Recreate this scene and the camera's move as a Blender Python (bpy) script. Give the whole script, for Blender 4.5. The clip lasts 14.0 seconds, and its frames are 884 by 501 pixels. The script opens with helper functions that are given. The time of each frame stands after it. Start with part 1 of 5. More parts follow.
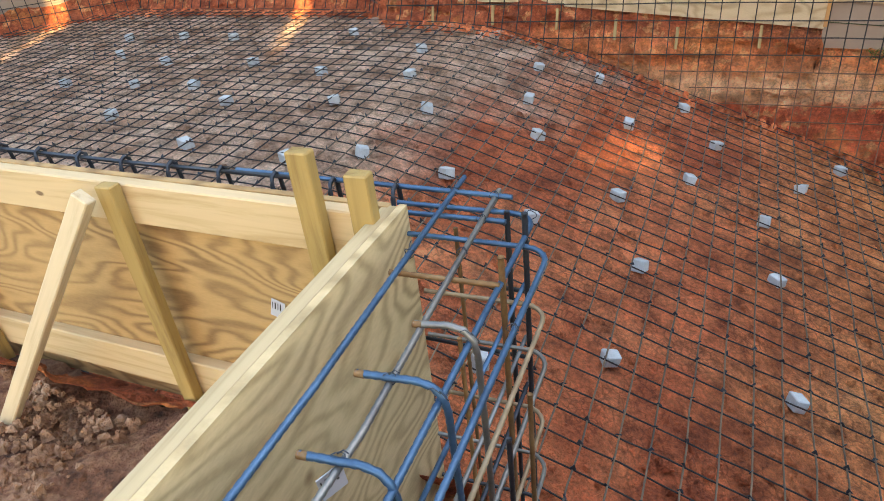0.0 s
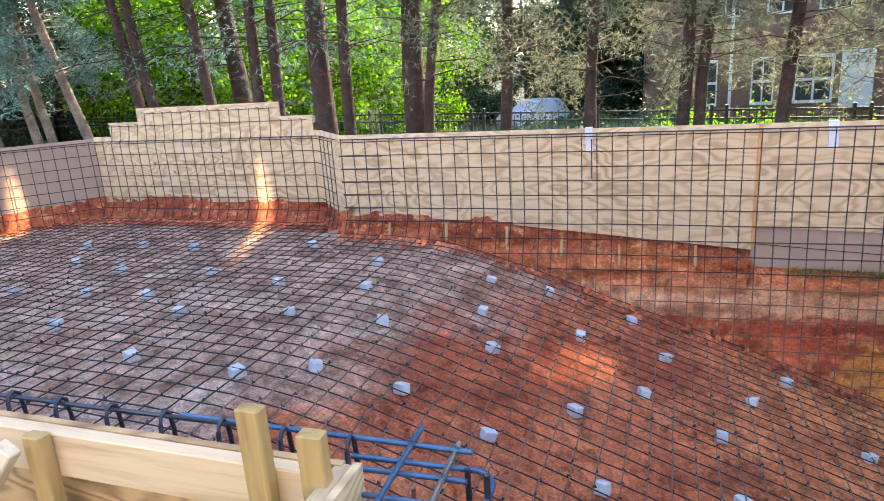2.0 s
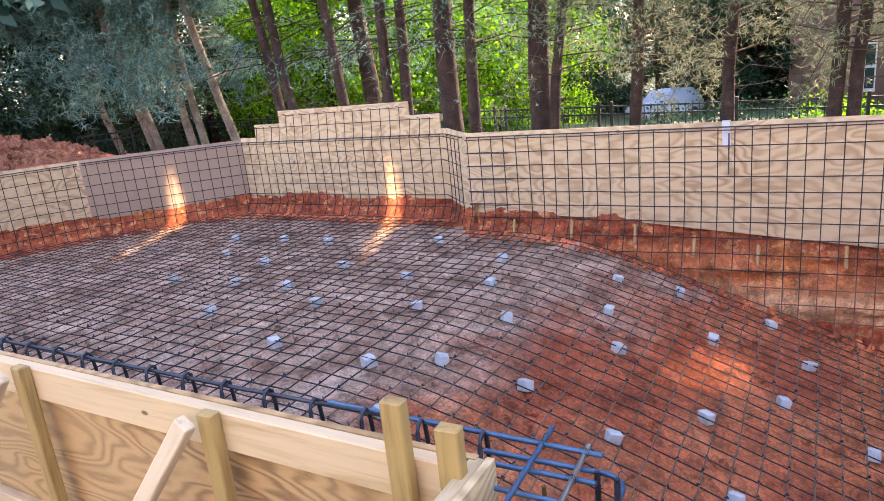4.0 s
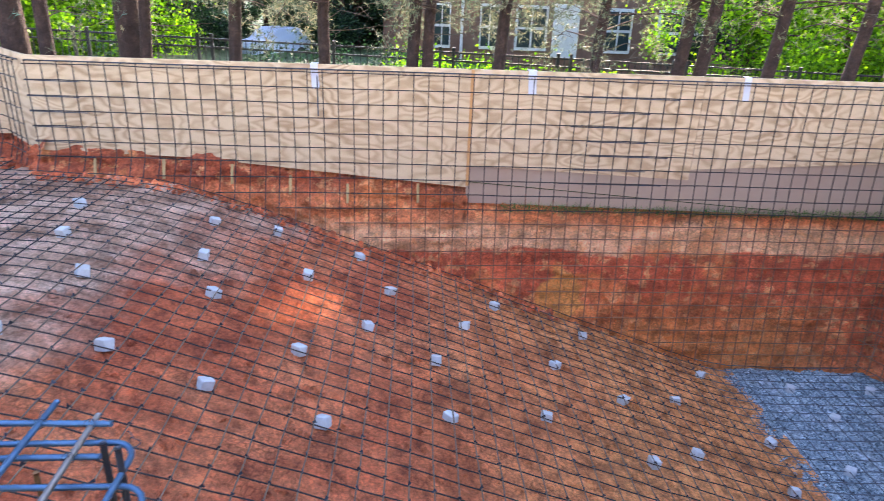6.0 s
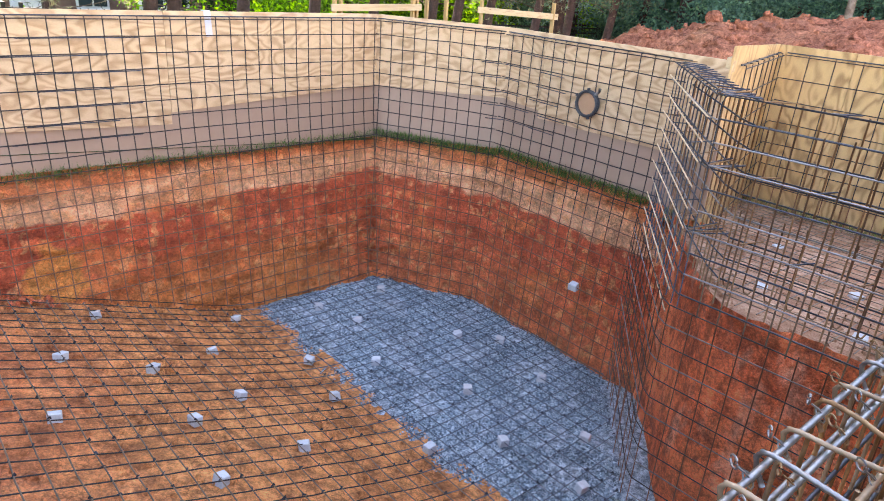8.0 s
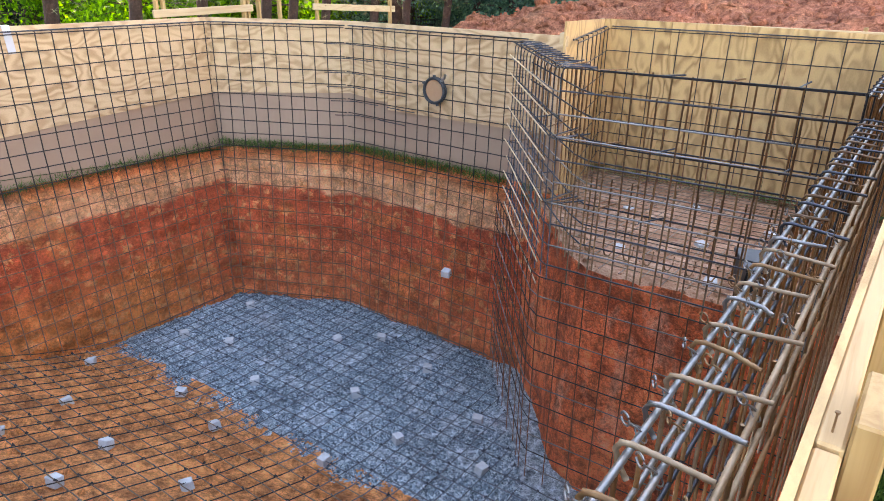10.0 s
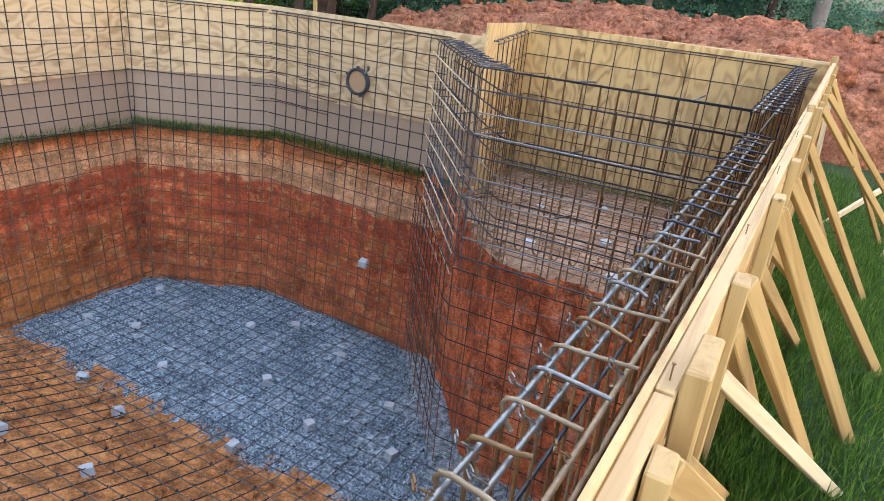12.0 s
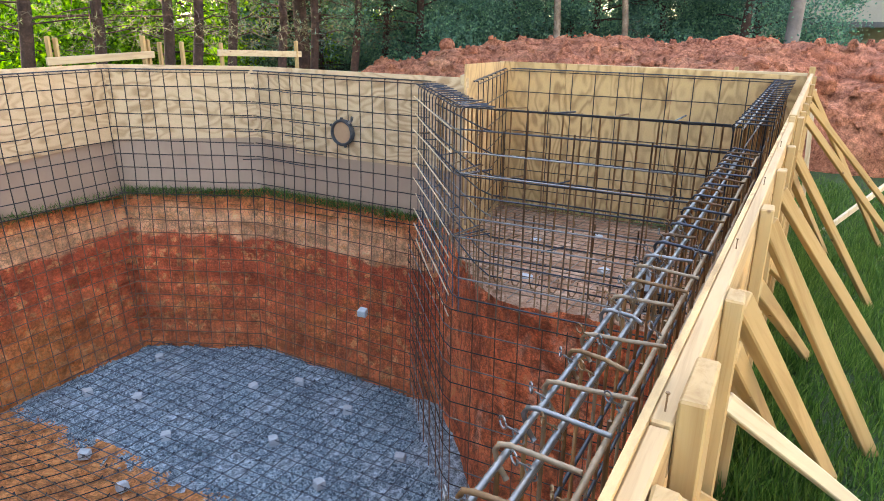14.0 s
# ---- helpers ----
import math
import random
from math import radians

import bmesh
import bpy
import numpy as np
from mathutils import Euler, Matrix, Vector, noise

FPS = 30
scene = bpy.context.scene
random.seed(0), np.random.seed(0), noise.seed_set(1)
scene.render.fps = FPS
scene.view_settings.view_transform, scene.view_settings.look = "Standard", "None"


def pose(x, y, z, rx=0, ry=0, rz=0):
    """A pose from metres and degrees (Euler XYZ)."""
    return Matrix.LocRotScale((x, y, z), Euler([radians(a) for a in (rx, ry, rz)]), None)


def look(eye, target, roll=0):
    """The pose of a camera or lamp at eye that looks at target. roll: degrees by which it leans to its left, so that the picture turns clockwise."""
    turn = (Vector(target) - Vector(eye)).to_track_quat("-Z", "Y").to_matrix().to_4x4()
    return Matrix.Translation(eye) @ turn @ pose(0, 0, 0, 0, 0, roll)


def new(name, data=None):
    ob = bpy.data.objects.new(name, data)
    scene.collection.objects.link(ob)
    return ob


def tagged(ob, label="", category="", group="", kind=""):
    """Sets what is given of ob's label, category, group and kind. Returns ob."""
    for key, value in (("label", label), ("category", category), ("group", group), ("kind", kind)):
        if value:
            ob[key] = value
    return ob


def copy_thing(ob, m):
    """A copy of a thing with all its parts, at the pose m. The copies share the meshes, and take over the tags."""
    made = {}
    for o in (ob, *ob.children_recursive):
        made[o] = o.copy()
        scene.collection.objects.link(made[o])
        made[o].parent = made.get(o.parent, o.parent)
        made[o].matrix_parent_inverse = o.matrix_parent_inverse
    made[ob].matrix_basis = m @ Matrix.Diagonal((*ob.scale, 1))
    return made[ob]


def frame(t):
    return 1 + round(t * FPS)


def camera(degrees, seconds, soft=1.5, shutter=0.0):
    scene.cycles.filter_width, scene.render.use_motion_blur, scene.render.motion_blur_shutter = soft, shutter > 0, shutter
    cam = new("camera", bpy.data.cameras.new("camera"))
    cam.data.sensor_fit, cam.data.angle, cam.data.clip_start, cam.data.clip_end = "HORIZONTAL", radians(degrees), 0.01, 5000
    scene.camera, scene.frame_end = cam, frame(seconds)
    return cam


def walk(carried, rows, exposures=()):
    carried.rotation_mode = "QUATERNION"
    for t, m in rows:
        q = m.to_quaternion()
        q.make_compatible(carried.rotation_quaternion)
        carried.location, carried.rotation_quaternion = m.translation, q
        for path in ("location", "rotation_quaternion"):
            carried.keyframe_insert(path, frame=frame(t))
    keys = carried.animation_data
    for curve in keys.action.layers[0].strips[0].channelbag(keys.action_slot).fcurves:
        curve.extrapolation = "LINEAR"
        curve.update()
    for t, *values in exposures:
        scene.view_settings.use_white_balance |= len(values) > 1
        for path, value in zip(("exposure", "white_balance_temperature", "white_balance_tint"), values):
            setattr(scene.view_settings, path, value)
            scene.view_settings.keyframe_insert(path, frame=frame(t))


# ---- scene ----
cam = camera(67.2, 14.0, soft=0.6, shutter=0.15)
PATH = [
    (0, (3.878, -0.445, 0.679), (3.149, 1.075, -0.397), -6.5),
    (0.5, (3.883, -0.421, 0.727), (3.165, 1.173, -0.246), -7.8),
    (0.8, (3.896, -0.441, 0.778), (3.185, 1.221, -0.077), -7.9),
    (1, (3.884, -0.389, 0.794), (3.206, 1.343, 0.058), -6.9),
    (1.5, (3.88, -0.389, 0.799), (3.294, 1.445, 0.258), -3.8),
    (2, (3.851, -0.382, 0.774), (3.204, 1.428, 0.223), -3.8),
    (2.2, (3.825, -0.369, 0.764), (3.062, 1.398, 0.221), -4.3),
    (4.3, (3.867, -0.461, 0.824), (2.887, 1.197, 0.286), -6.0),
    (4.5, (3.898, -0.47, 0.825), (2.996, 1.23, 0.282), -5.7),
    (5, (3.895, -0.413, 0.786), (3.27, 1.361, 0.107), -2.9),
    (5.5, (3.913, -0.354, 0.775), (3.584, 1.457, -0.006), -0.2),
    (6, (4.054, -0.314, 0.799), (4.143, 1.54, 0.053), 2.2),
    (6.5, (4.129, -0.285, 0.717), (4.579, 1.552, 0.068), 2.7),
    (7, (4.172, -0.246, 0.556), (5.004, 1.418, -0.177), 4.2),
    (7.5, (4.5, -0.286, 0.548), (5.637, 1.165, -0.229), 4.3),
    (8, (4.542, -0.261, 0.541), (5.799, 1.087, -0.235), 4.1),
    (8.5, (4.506, -0.24, 0.508), (5.873, 1.056, -0.162), 1.9),
    (9, (4.615, -0.263, 0.496), (6.07, 0.936, -0.173), 1.0),
    (9.2, (4.628, -0.199, 0.492), (6.104, 0.965, -0.191), 0.8),
    (11.5, (4.599, -0.287, 0.468), (6.174, 0.633, -0.352), 4.4),
    (12, (4.528, -0.3, 0.497), (6.167, 0.552, -0.271), 5.7),
    (12.5, (4.6, -0.313, 0.48), (6.259, 0.559, -0.219), 1.5),
    (13, (4.592, -0.318, 0.482), (6.275, 0.572, -0.132), 0.9),
    (13.5, (4.579, -0.32, 0.485), (6.26, 0.568, -0.137), 0.9),
    (14, (4.595, -0.319, 0.477), (6.268, 0.563, -0.172), 0.6),
]
walk(cam, [(t, look(eye, target, roll)) for t, eye, target, roll in PATH],
     [(0, 3.02, 9500, 8), (0.5, 3.0, 8300, 4), (1, 3.1, 7500, 6), (1.5, 3.1, 7400, 14), (2, 3.12, 7200, 19), (4.5, 3.02, 7500, 28), (5.3, 3.2, 7200, 24), (6, 3.3, 6900, 21), (7, 3.55, 7900, 27), (7.5, 3.68, 8100, 24), (9, 3.62, 8700, 19), (11.5, 3.4, 8700, 14), (14, 3.4, 8500, 13)])

# ---------------------------------------------------------------- light
SUN_DIR = Vector((0.33, 0.94, 0.7)).normalized()
world = bpy.data.worlds.new("sky")
scene.world = world
world.use_nodes = True
wn = world.node_tree
sky = wn.nodes.new("ShaderNodeTexSky")
sky.sky_type = "NISHITA"
sky.sun_disc = False
sky.sun_elevation = math.asin(SUN_DIR.z)
sky.sun_rotation = math.atan2(SUN_DIR.x, SUN_DIR.y)
wn.links.new(sky.outputs[0], wn.nodes["Background"].inputs[0])
wn.nodes["Background"].inputs[1].default_value = 0.15
sun = new("sun", bpy.data.lights.new("sun", "SUN"))
sun.data.energy = 2.2
sun.data.angle = radians(0.6)
sun.data.color = (1.0, 0.9, 0.72)
sun.matrix_world = look(SUN_DIR * 50, (0, 0, 0))


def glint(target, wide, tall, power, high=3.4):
    """Added spot lamp: a narrow warm streak, as low sun off a window."""
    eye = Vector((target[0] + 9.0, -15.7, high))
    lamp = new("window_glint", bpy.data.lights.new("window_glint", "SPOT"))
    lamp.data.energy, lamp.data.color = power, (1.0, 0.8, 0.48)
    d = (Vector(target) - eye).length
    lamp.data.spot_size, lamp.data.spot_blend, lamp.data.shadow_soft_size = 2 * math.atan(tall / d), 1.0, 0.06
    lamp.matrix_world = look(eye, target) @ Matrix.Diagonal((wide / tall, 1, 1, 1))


# unseen lamps: two streaks at the shallow end, a patch on the ramp
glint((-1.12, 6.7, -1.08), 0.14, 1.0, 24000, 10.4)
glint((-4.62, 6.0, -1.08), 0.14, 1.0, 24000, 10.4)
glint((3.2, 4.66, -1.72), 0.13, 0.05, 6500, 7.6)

# ---------------------------------------------------------------- materials
def ramp(nt, fac, stops):
    n = nt.nodes.new("ShaderNodeValToRGB")
    while len(n.color_ramp.elements) < len(stops):
        n.color_ramp.elements.new(0.5)
    for e, (p, c) in zip(n.color_ramp.elements, stops):
        e.position, e.color = p, (*c, 1)
    nt.links.new(fac, n.inputs[0])
    return n.outputs[0]


def base(name, rough=0.8, metal=0.0):
    m = bpy.data.materials.new(name)
    m.use_nodes = True
    b = m.node_tree.nodes["Principled BSDF"]
    b.inputs["Roughness"].default_value = rough
    b.inputs["Metallic"].default_value = metal
    return m, m.node_tree, b


def coords(nt, scale=(1, 1, 1), shift=False, space="Object"):
    c = nt.nodes.new("ShaderNodeTexCoord")
    mp = nt.nodes.new("ShaderNodeMapping")
    mp.inputs["Scale"].default_value = scale
    nt.links.new(c.outputs[space], mp.inputs[0])
    if shift:
        oi = nt.nodes.new("ShaderNodeObjectInfo")
        mu = nt.nodes.new("ShaderNodeMath")
        mu.operation = "MULTIPLY"
        mu.inputs[1].default_value = 37.0
        nt.links.new(oi.outputs["Random"], mu.inputs[0])
        cb = nt.nodes.new("ShaderNodeCombineXYZ")
        for k in range(3):
            nt.links.new(mu.outputs[0], cb.inputs[k])
        nt.links.new(cb.outputs[0], mp.inputs["Location"])
    return mp.outputs[0]


def noisy(nt, vec, scale, detail=6, rough=0.6, dist=0.0):
    n = nt.nodes.new("ShaderNodeTexNoise")
    n.inputs["Scale"].default_value = scale
    n.inputs["Detail"].default_value = detail
    n.inputs["Roughness"].default_value = rough
    n.inputs["Distortion"].default_value = dist
    nt.links.new(vec, n.inputs["Vector"])
    return n.outputs[0]


def mix(nt, fac, a, b, kind="MIX"):
    n = nt.nodes.new("ShaderNodeMix")
    n.data_type, n.blend_type = "RGBA", kind
    for v, k in ((fac, 0), (a, 6), (b, 7)):
        if isinstance(v, (int, float)):
            n.inputs[k].default_value = v
        elif isinstance(v, tuple):
            n.inputs[k].default_value = (*v, 1)
        else:
            nt.links.new(v, n.inputs[k])
    return n.outputs[2]


def calc(nt, op, a, b=0.0, c=0.0):
    n = nt.nodes.new("ShaderNodeMath")
    n.operation = op
    for k, v in enumerate((a, b, c)):
        if isinstance(v, (int, float)):
            n.inputs[k].default_value = v
        else:
            nt.links.new(v, n.inputs[k])
    return n.outputs[0]


def bumped(nt, b, height, strength=0.5, distance=0.01):
    n = nt.nodes.new("ShaderNodeBump")
    n.inputs["Strength"].default_value = strength
    n.inputs["Distance"].default_value = distance
    nt.links.new(height, n.inputs["Height"])
    nt.links.new(n.outputs[0], b.inputs["Normal"])


def plywood(name, light, dark, scale, rings=9.0, shift=True):
    """Rotary-cut softwood veneer: contour rings of a stretched noise field."""
    m, nt, b = base(name, 0.75)
    v = coords(nt, scale, shift)
    field = noisy(nt, v, 1.0, 2.5, 0.45, 0.25)
    wave = calc(nt, "SINE", calc(nt, "MULTIPLY", field, rings * 6.283))
    wave = calc(nt, "MULTIPLY_ADD", wave, 0.5, 0.5)
    wave = calc(nt, "POWER", wave, 1.6)
    fine = noisy(nt, coords(nt, tuple(k * 7 for k in scale), shift), 6.0, 8, 0.7)
    big = noisy(nt, coords(nt, (1, 1, 1), shift), 1.3, 3)
    amount = calc(nt, "MULTIPLY", wave, ramp(nt, big, [(0.3, (0.35,) * 3), (0.65, (1,) * 3)]))
    col = mix(nt, amount, light, dark)
    col = mix(nt, 0.35, col, ramp(nt, fine, [(0.3, tuple(k * 0.6 for k in light)), (0.7, tuple(min(1, k * 1.15) for k in light))]))
    knot = nt.nodes.new("ShaderNodeTexVoronoi")
    nt.links.new(coords(nt, (1, 1, 1), shift), knot.inputs["Vector"])
    knot.inputs["Scale"].default_value = 2.3
    spot = ramp(nt, knot.outputs["Distance"], [(0.035, (1, 1, 1)), (0.06, (0, 0, 0))])
    col = mix(nt, calc(nt, "MULTIPLY", spot, 0.75), col, (0.13, 0.06, 0.025))
    nt.links.new(col, b.inputs["Base Color"])
    bumped(nt, b, fine, 0.25, 0.003)
    return m


def lumber(name, light, dark, axis=0):
    m, nt, b = base(name, 0.7)
    sc = [14.0, 14.0, 14.0]
    sc[axis] = 0.9
    v = coords(nt, tuple(sc), True)
    grain = noisy(nt, v, 1.6, 5, 0.65, 0.6)
    col = ramp(nt, grain, [(0.3, dark), (0.5, light), (0.75, tuple(min(1, k * 1.12) for k in light))])
    knots = nt.nodes.new("ShaderNodeTexVoronoi")
    sk = [9.0, 9.0, 9.0]
    sk[axis] = 4.5
    nt.links.new(coords(nt, tuple(sk), True), knots.inputs["Vector"])
    knots.inputs["Scale"].default_value = 1.0
    kfac = ramp(nt, knots.outputs["Distance"], [(0.05, (1, 1, 1)), (0.085, (0, 0, 0))])
    col = mix(nt, calc(nt, "MULTIPLY", kfac, 0.85), col, (0.1, 0.04, 0.015))
    nt.links.new(col, b.inputs["Base Color"])
    bumped(nt, b, grain, 0.3, 0.002)
    return m


def calc_shift(nt, vec, amount):
    """vec moved by a noise value, to break up straight cell edges."""
    n = nt.nodes.new("ShaderNodeVectorMath")
    n.operation = "MULTIPLY_ADD"
    n.inputs[1].default_value = (0.12, 0.12, 0.12)
    nt.links.new(amount, n.inputs[0])
    nt.links.new(vec, n.inputs[2])
    return n.outputs[0]


def soil(name, strata=False, pale=0.0, warm=0.0, dusty=0.0, gain=(1, 1, 1), scraped=False):
    """Red clay; cut faces show a tan band under the topsoil."""
    m, nt, b = base(name, 0.95)
    v = coords(nt)
    big = noisy(nt, v, 0.9, 5, 0.6, 0.5)
    fine = noisy(nt, v, 9.0, 8, 0.7)
    grit = noisy(nt, v, 45.0, 4, 0.7)
    red = ramp(nt, big, [(0.28, (0.36, 0.07, 0.028)), (0.46, (0.55, 0.125, 0.05)), (0.62, (0.68, 0.2, 0.085)), (0.8, (0.72, 0.33, 0.16))])
    if strata:
        g = nt.nodes.new("ShaderNodeNewGeometry")
        sp = nt.nodes.new("ShaderNodeSeparateXYZ")
        nt.links.new(g.outputs["Position"], sp.inputs[0])
        zz = calc(nt, "MULTIPLY_ADD", calc(nt, "SUBTRACT", noisy(nt, coords(nt, (0.8, 0.8, 2.5)), 1.2, 6, 0.65), 0.5), 0.5, sp.outputs[2])
        fac = nt.nodes.new("ShaderNodeMapRange")
        fac.inputs[1].default_value, fac.inputs[2].default_value = -3.4, -0.9
        nt.links.new(zz, fac.inputs[0])
        bands = ramp(nt, fac.outputs[0], [(0.0, (0.62, 0.2, 0.08)), (0.2, (0.6, 0.16, 0.065)), (0.42, (0.55, 0.115, 0.05)), (0.57, (0.5, 0.1, 0.045)),
                                          (0.59, (0.8, 0.52, 0.31)), (0.68, (0.78, 0.48, 0.27)), (0.73, (0.68, 0.25, 0.1)), (0.82, (0.6, 0.2, 0.08)), (0.88, (0.4, 0.1, 0.045)), (1.0, (0.36, 0.09, 0.04))])
        west = calc(nt, "MULTIPLY_ADD", sp.outputs[0], -0.9, 8.4)
        deep = calc(nt, "MULTIPLY_ADD", fac.outputs[0], -4.5, 1.75)
        ochre = nt.nodes.new("ShaderNodeMath")
        ochre.operation, ochre.use_clamp = "MINIMUM", True
        nt.links.new(west, ochre.inputs[0])
        nt.links.new(deep, ochre.inputs[1])
        bands = mix(nt, calc(nt, "MULTIPLY", ochre.outputs[0], 0.85), bands, (0.72, 0.3, 0.085))
        orange = ramp(nt, noisy(nt, coords(nt, (1, 1, 1.4)), 1.6, 5, 0.6), [(0.56, (0, 0, 0)), (0.62, (1, 1, 1))])
        chips = ramp(nt, noisy(nt, coords(nt, (1, 1, 1.2)), 7.5, 3, 0.55), [(0.57, (0, 0, 0)), (0.62, (1, 1, 1))])
        col = mix(nt, 0.22, bands, red)
        col = mix(nt, calc(nt, "MULTIPLY", orange, 0.45), col, (0.7, 0.26, 0.08))
        col = mix(nt, calc(nt, "MULTIPLY", chips, 0.7), col, (0.74, 0.36, 0.16))
        scrape = ramp(nt, noisy(nt, coords(nt, (6.0, 6.0, 0.45)), 1.6, 4, 0.6), [(0.4, (0.72, 0.7, 0.7)), (0.6, (1.18, 1.18, 1.18))])
        col = mix(nt, 0.7, col, scrape, "MULTIPLY")
        d = nt.nodes.new("ShaderNodeVectorMath")
        d.operation = "DISTANCE"
        d.inputs[1].default_value = (5.75, 6.42, -2.45)
        nt.links.new(g.outputs["Position"], d.inputs[0])
        lens = calc(nt, "MULTIPLY_ADD", noisy(nt, v, 3.0, 4, 0.6), 0.5, d.outputs["Value"])
        col = mix(nt, ramp(nt, lens, [(0.52, (0.85, 0.85, 0.85)), (0.58, (0, 0, 0))]), col, (0.68, 0.3, 0.08))
    else:
        col = red
    if scraped:
        marks = ramp(nt, noisy(nt, coords(nt, (5.0, 5.0, 0.7)), 1.8, 5, 0.62), [(0.38, (0.42, 0.36, 0.34)), (0.52, (1, 1, 1)), (0.68, (1.2, 1.3, 1.35))])
        col = mix(nt, 0.85, col, marks, "MULTIPLY")
        smear = ramp(nt, noisy(nt, coords(nt, (3.0, 3.0, 1.0)), 1.3, 5, 0.6), [(0.58, (0, 0, 0)), (0.68, (1, 1, 1))])
        col = mix(nt, calc(nt, "MULTIPLY", smear, 0.5), col, (0.62, 0.36, 0.26))
    if warm:
        col = mix(nt, warm, col, ramp(nt, fine, [(0.3, (0.5, 0.14, 0.06)), (0.7, (0.72, 0.3, 0.13))]))
    if dusty:
        col = mix(nt, dusty, col, ramp(nt, fine, [(0.3, (0.2, 0.085, 0.05)), (0.7, (0.42, 0.24, 0.17))]))
    if pale:
        g = nt.nodes.new("ShaderNodeNewGeometry")
        sp = nt.nodes.new("ShaderNodeSeparateXYZ")
        nt.links.new(g.outputs["Position"], sp.inputs[0])
        edge = calc(nt, "ADD", sp.outputs[0], calc(nt, "MULTIPLY", sp.outputs[1], -0.33))
        edge = calc(nt, "MULTIPLY_ADD", noisy(nt, v, 1.3, 6, 0.6), 2.4, edge)
        fac = ramp(nt, calc(nt, "MULTIPLY_ADD", edge, -0.25, 0.85), [(0.3, (0, 0, 0)), (0.5, (pale,) * 3)])
        dust = ramp(nt, noisy(nt, v, 3.0, 7, 0.65), [(0.3, (0.42, 0.235, 0.15)), (0.6, (0.63, 0.45, 0.345))])
        col = mix(nt, fac, col, dust)
        low = ramp(nt, calc(nt, "MULTIPLY_ADD", sp.outputs[0], 0.1, calc(nt, "MULTIPLY", noisy(nt, v, 0.7, 4), 0.25)), [(0.52, (0, 0, 0)), (0.72, (0.75,) * 3)])
        col = mix(nt, low, col, ramp(nt, fine, [(0.3, (0.66, 0.22, 0.065)), (0.7, (0.86, 0.4, 0.15))]))
    mid = noisy(nt, coords(nt, (0.7, 0.7, 3.2)) if strata else v, 3.0, 8, 0.72, 0.4)
    col = mix(nt, 0.6 if strata else 0.8, col, ramp(nt, mid, [(0.34, (0.45, 0.4, 0.38)), (0.5, (1,) * 3), (0.66, (1.35, 1.45, 1.5))]), "MULTIPLY")
    col = mix(nt, 0.5 if strata else 0.75, col, ramp(nt, fine, [(0.34, (0.34,) * 3), (0.47, (1,) * 3), (0.66, (1.5,) * 3)]), "MULTIPLY")
    col = mix(nt, 0.6, col, ramp(nt, grit, [(0.34, (0.5,) * 3), (0.62, (1.3,) * 3)]), "MULTIPLY")
    crumb = nt.nodes.new("ShaderNodeTexVoronoi")
    crumb.feature = "DISTANCE_TO_EDGE"
    crumb.inputs["Scale"].default_value = 17.0
    nt.links.new(calc_shift(nt, v, noisy(nt, v, 8.0, 4, 0.6)), crumb.inputs["Vector"])
    # shade in the crevices between crumbs, multiplied into the colour
    crack_shade = ramp(nt, crumb.outputs["Distance"], [(0.0, (0.45, 0.42, 0.4)), (0.12, (1, 1, 1))])
    col = mix(nt, calc(nt, "MULTIPLY", ramp(nt, noisy(nt, v, 2.3, 3), [(0.42, (0, 0, 0)), (0.58, (1, 1, 1))]), 0.75), col, mix(nt, 1.0, col, crack_shade, "MULTIPLY"))
    if gain != (1, 1, 1):
        col = mix(nt, 1.0, col, gain, "MULTIPLY")
    nt.links.new(col, b.inputs["Base Color"])
    h = calc(nt, "ADD", calc(nt, "MULTIPLY", fine, 1.0), calc(nt, "MULTIPLY", grit, 0.3))
    bumped(nt, b, h, 1.0, 0.1)
    return m


def mottled(name, stops, scale, rough=0.8, metal=0.0, bump=0.3, dist=0.005, shift=True, fine=5.0):
    m, nt, b = base(name, rough, metal)
    v = coords(nt, (1, 1, 1), shift)
    a = noisy(nt, v, scale, 6, 0.6)
    f = noisy(nt, v, scale * fine, 5, 0.65)
    col = ramp(nt, calc(nt, "ADD", calc(nt, "MULTIPLY", a, 0.6), calc(nt, "MULTIPLY", f, 0.4)), stops)
    nt.links.new(col, b.inputs["Base Color"])
    if bump:
        bumped(nt, b, f, bump, dist)
    return m


def leafy(name, stops, glow=0.45):
    m, nt, b = base(name, 0.6)
    g = nt.nodes.new("ShaderNodeNewGeometry")
    col = ramp(nt, g.outputs["Random Per Island"], stops)
    nt.links.new(col, b.inputs["Base Color"])
    tr = nt.nodes.new("ShaderNodeBsdfTranslucent")
    nt.links.new(col, tr.inputs[0])
    mx = nt.nodes.new("ShaderNodeMixShader")
    mx.inputs[0].default_value = glow
    nt.links.new(b.outputs[0], mx.inputs[1])
    nt.links.new(tr.outputs[0], mx.inputs[2])
    nt.links.new(mx.outputs[0], nt.nodes["Material Output"].inputs[0])
    return m


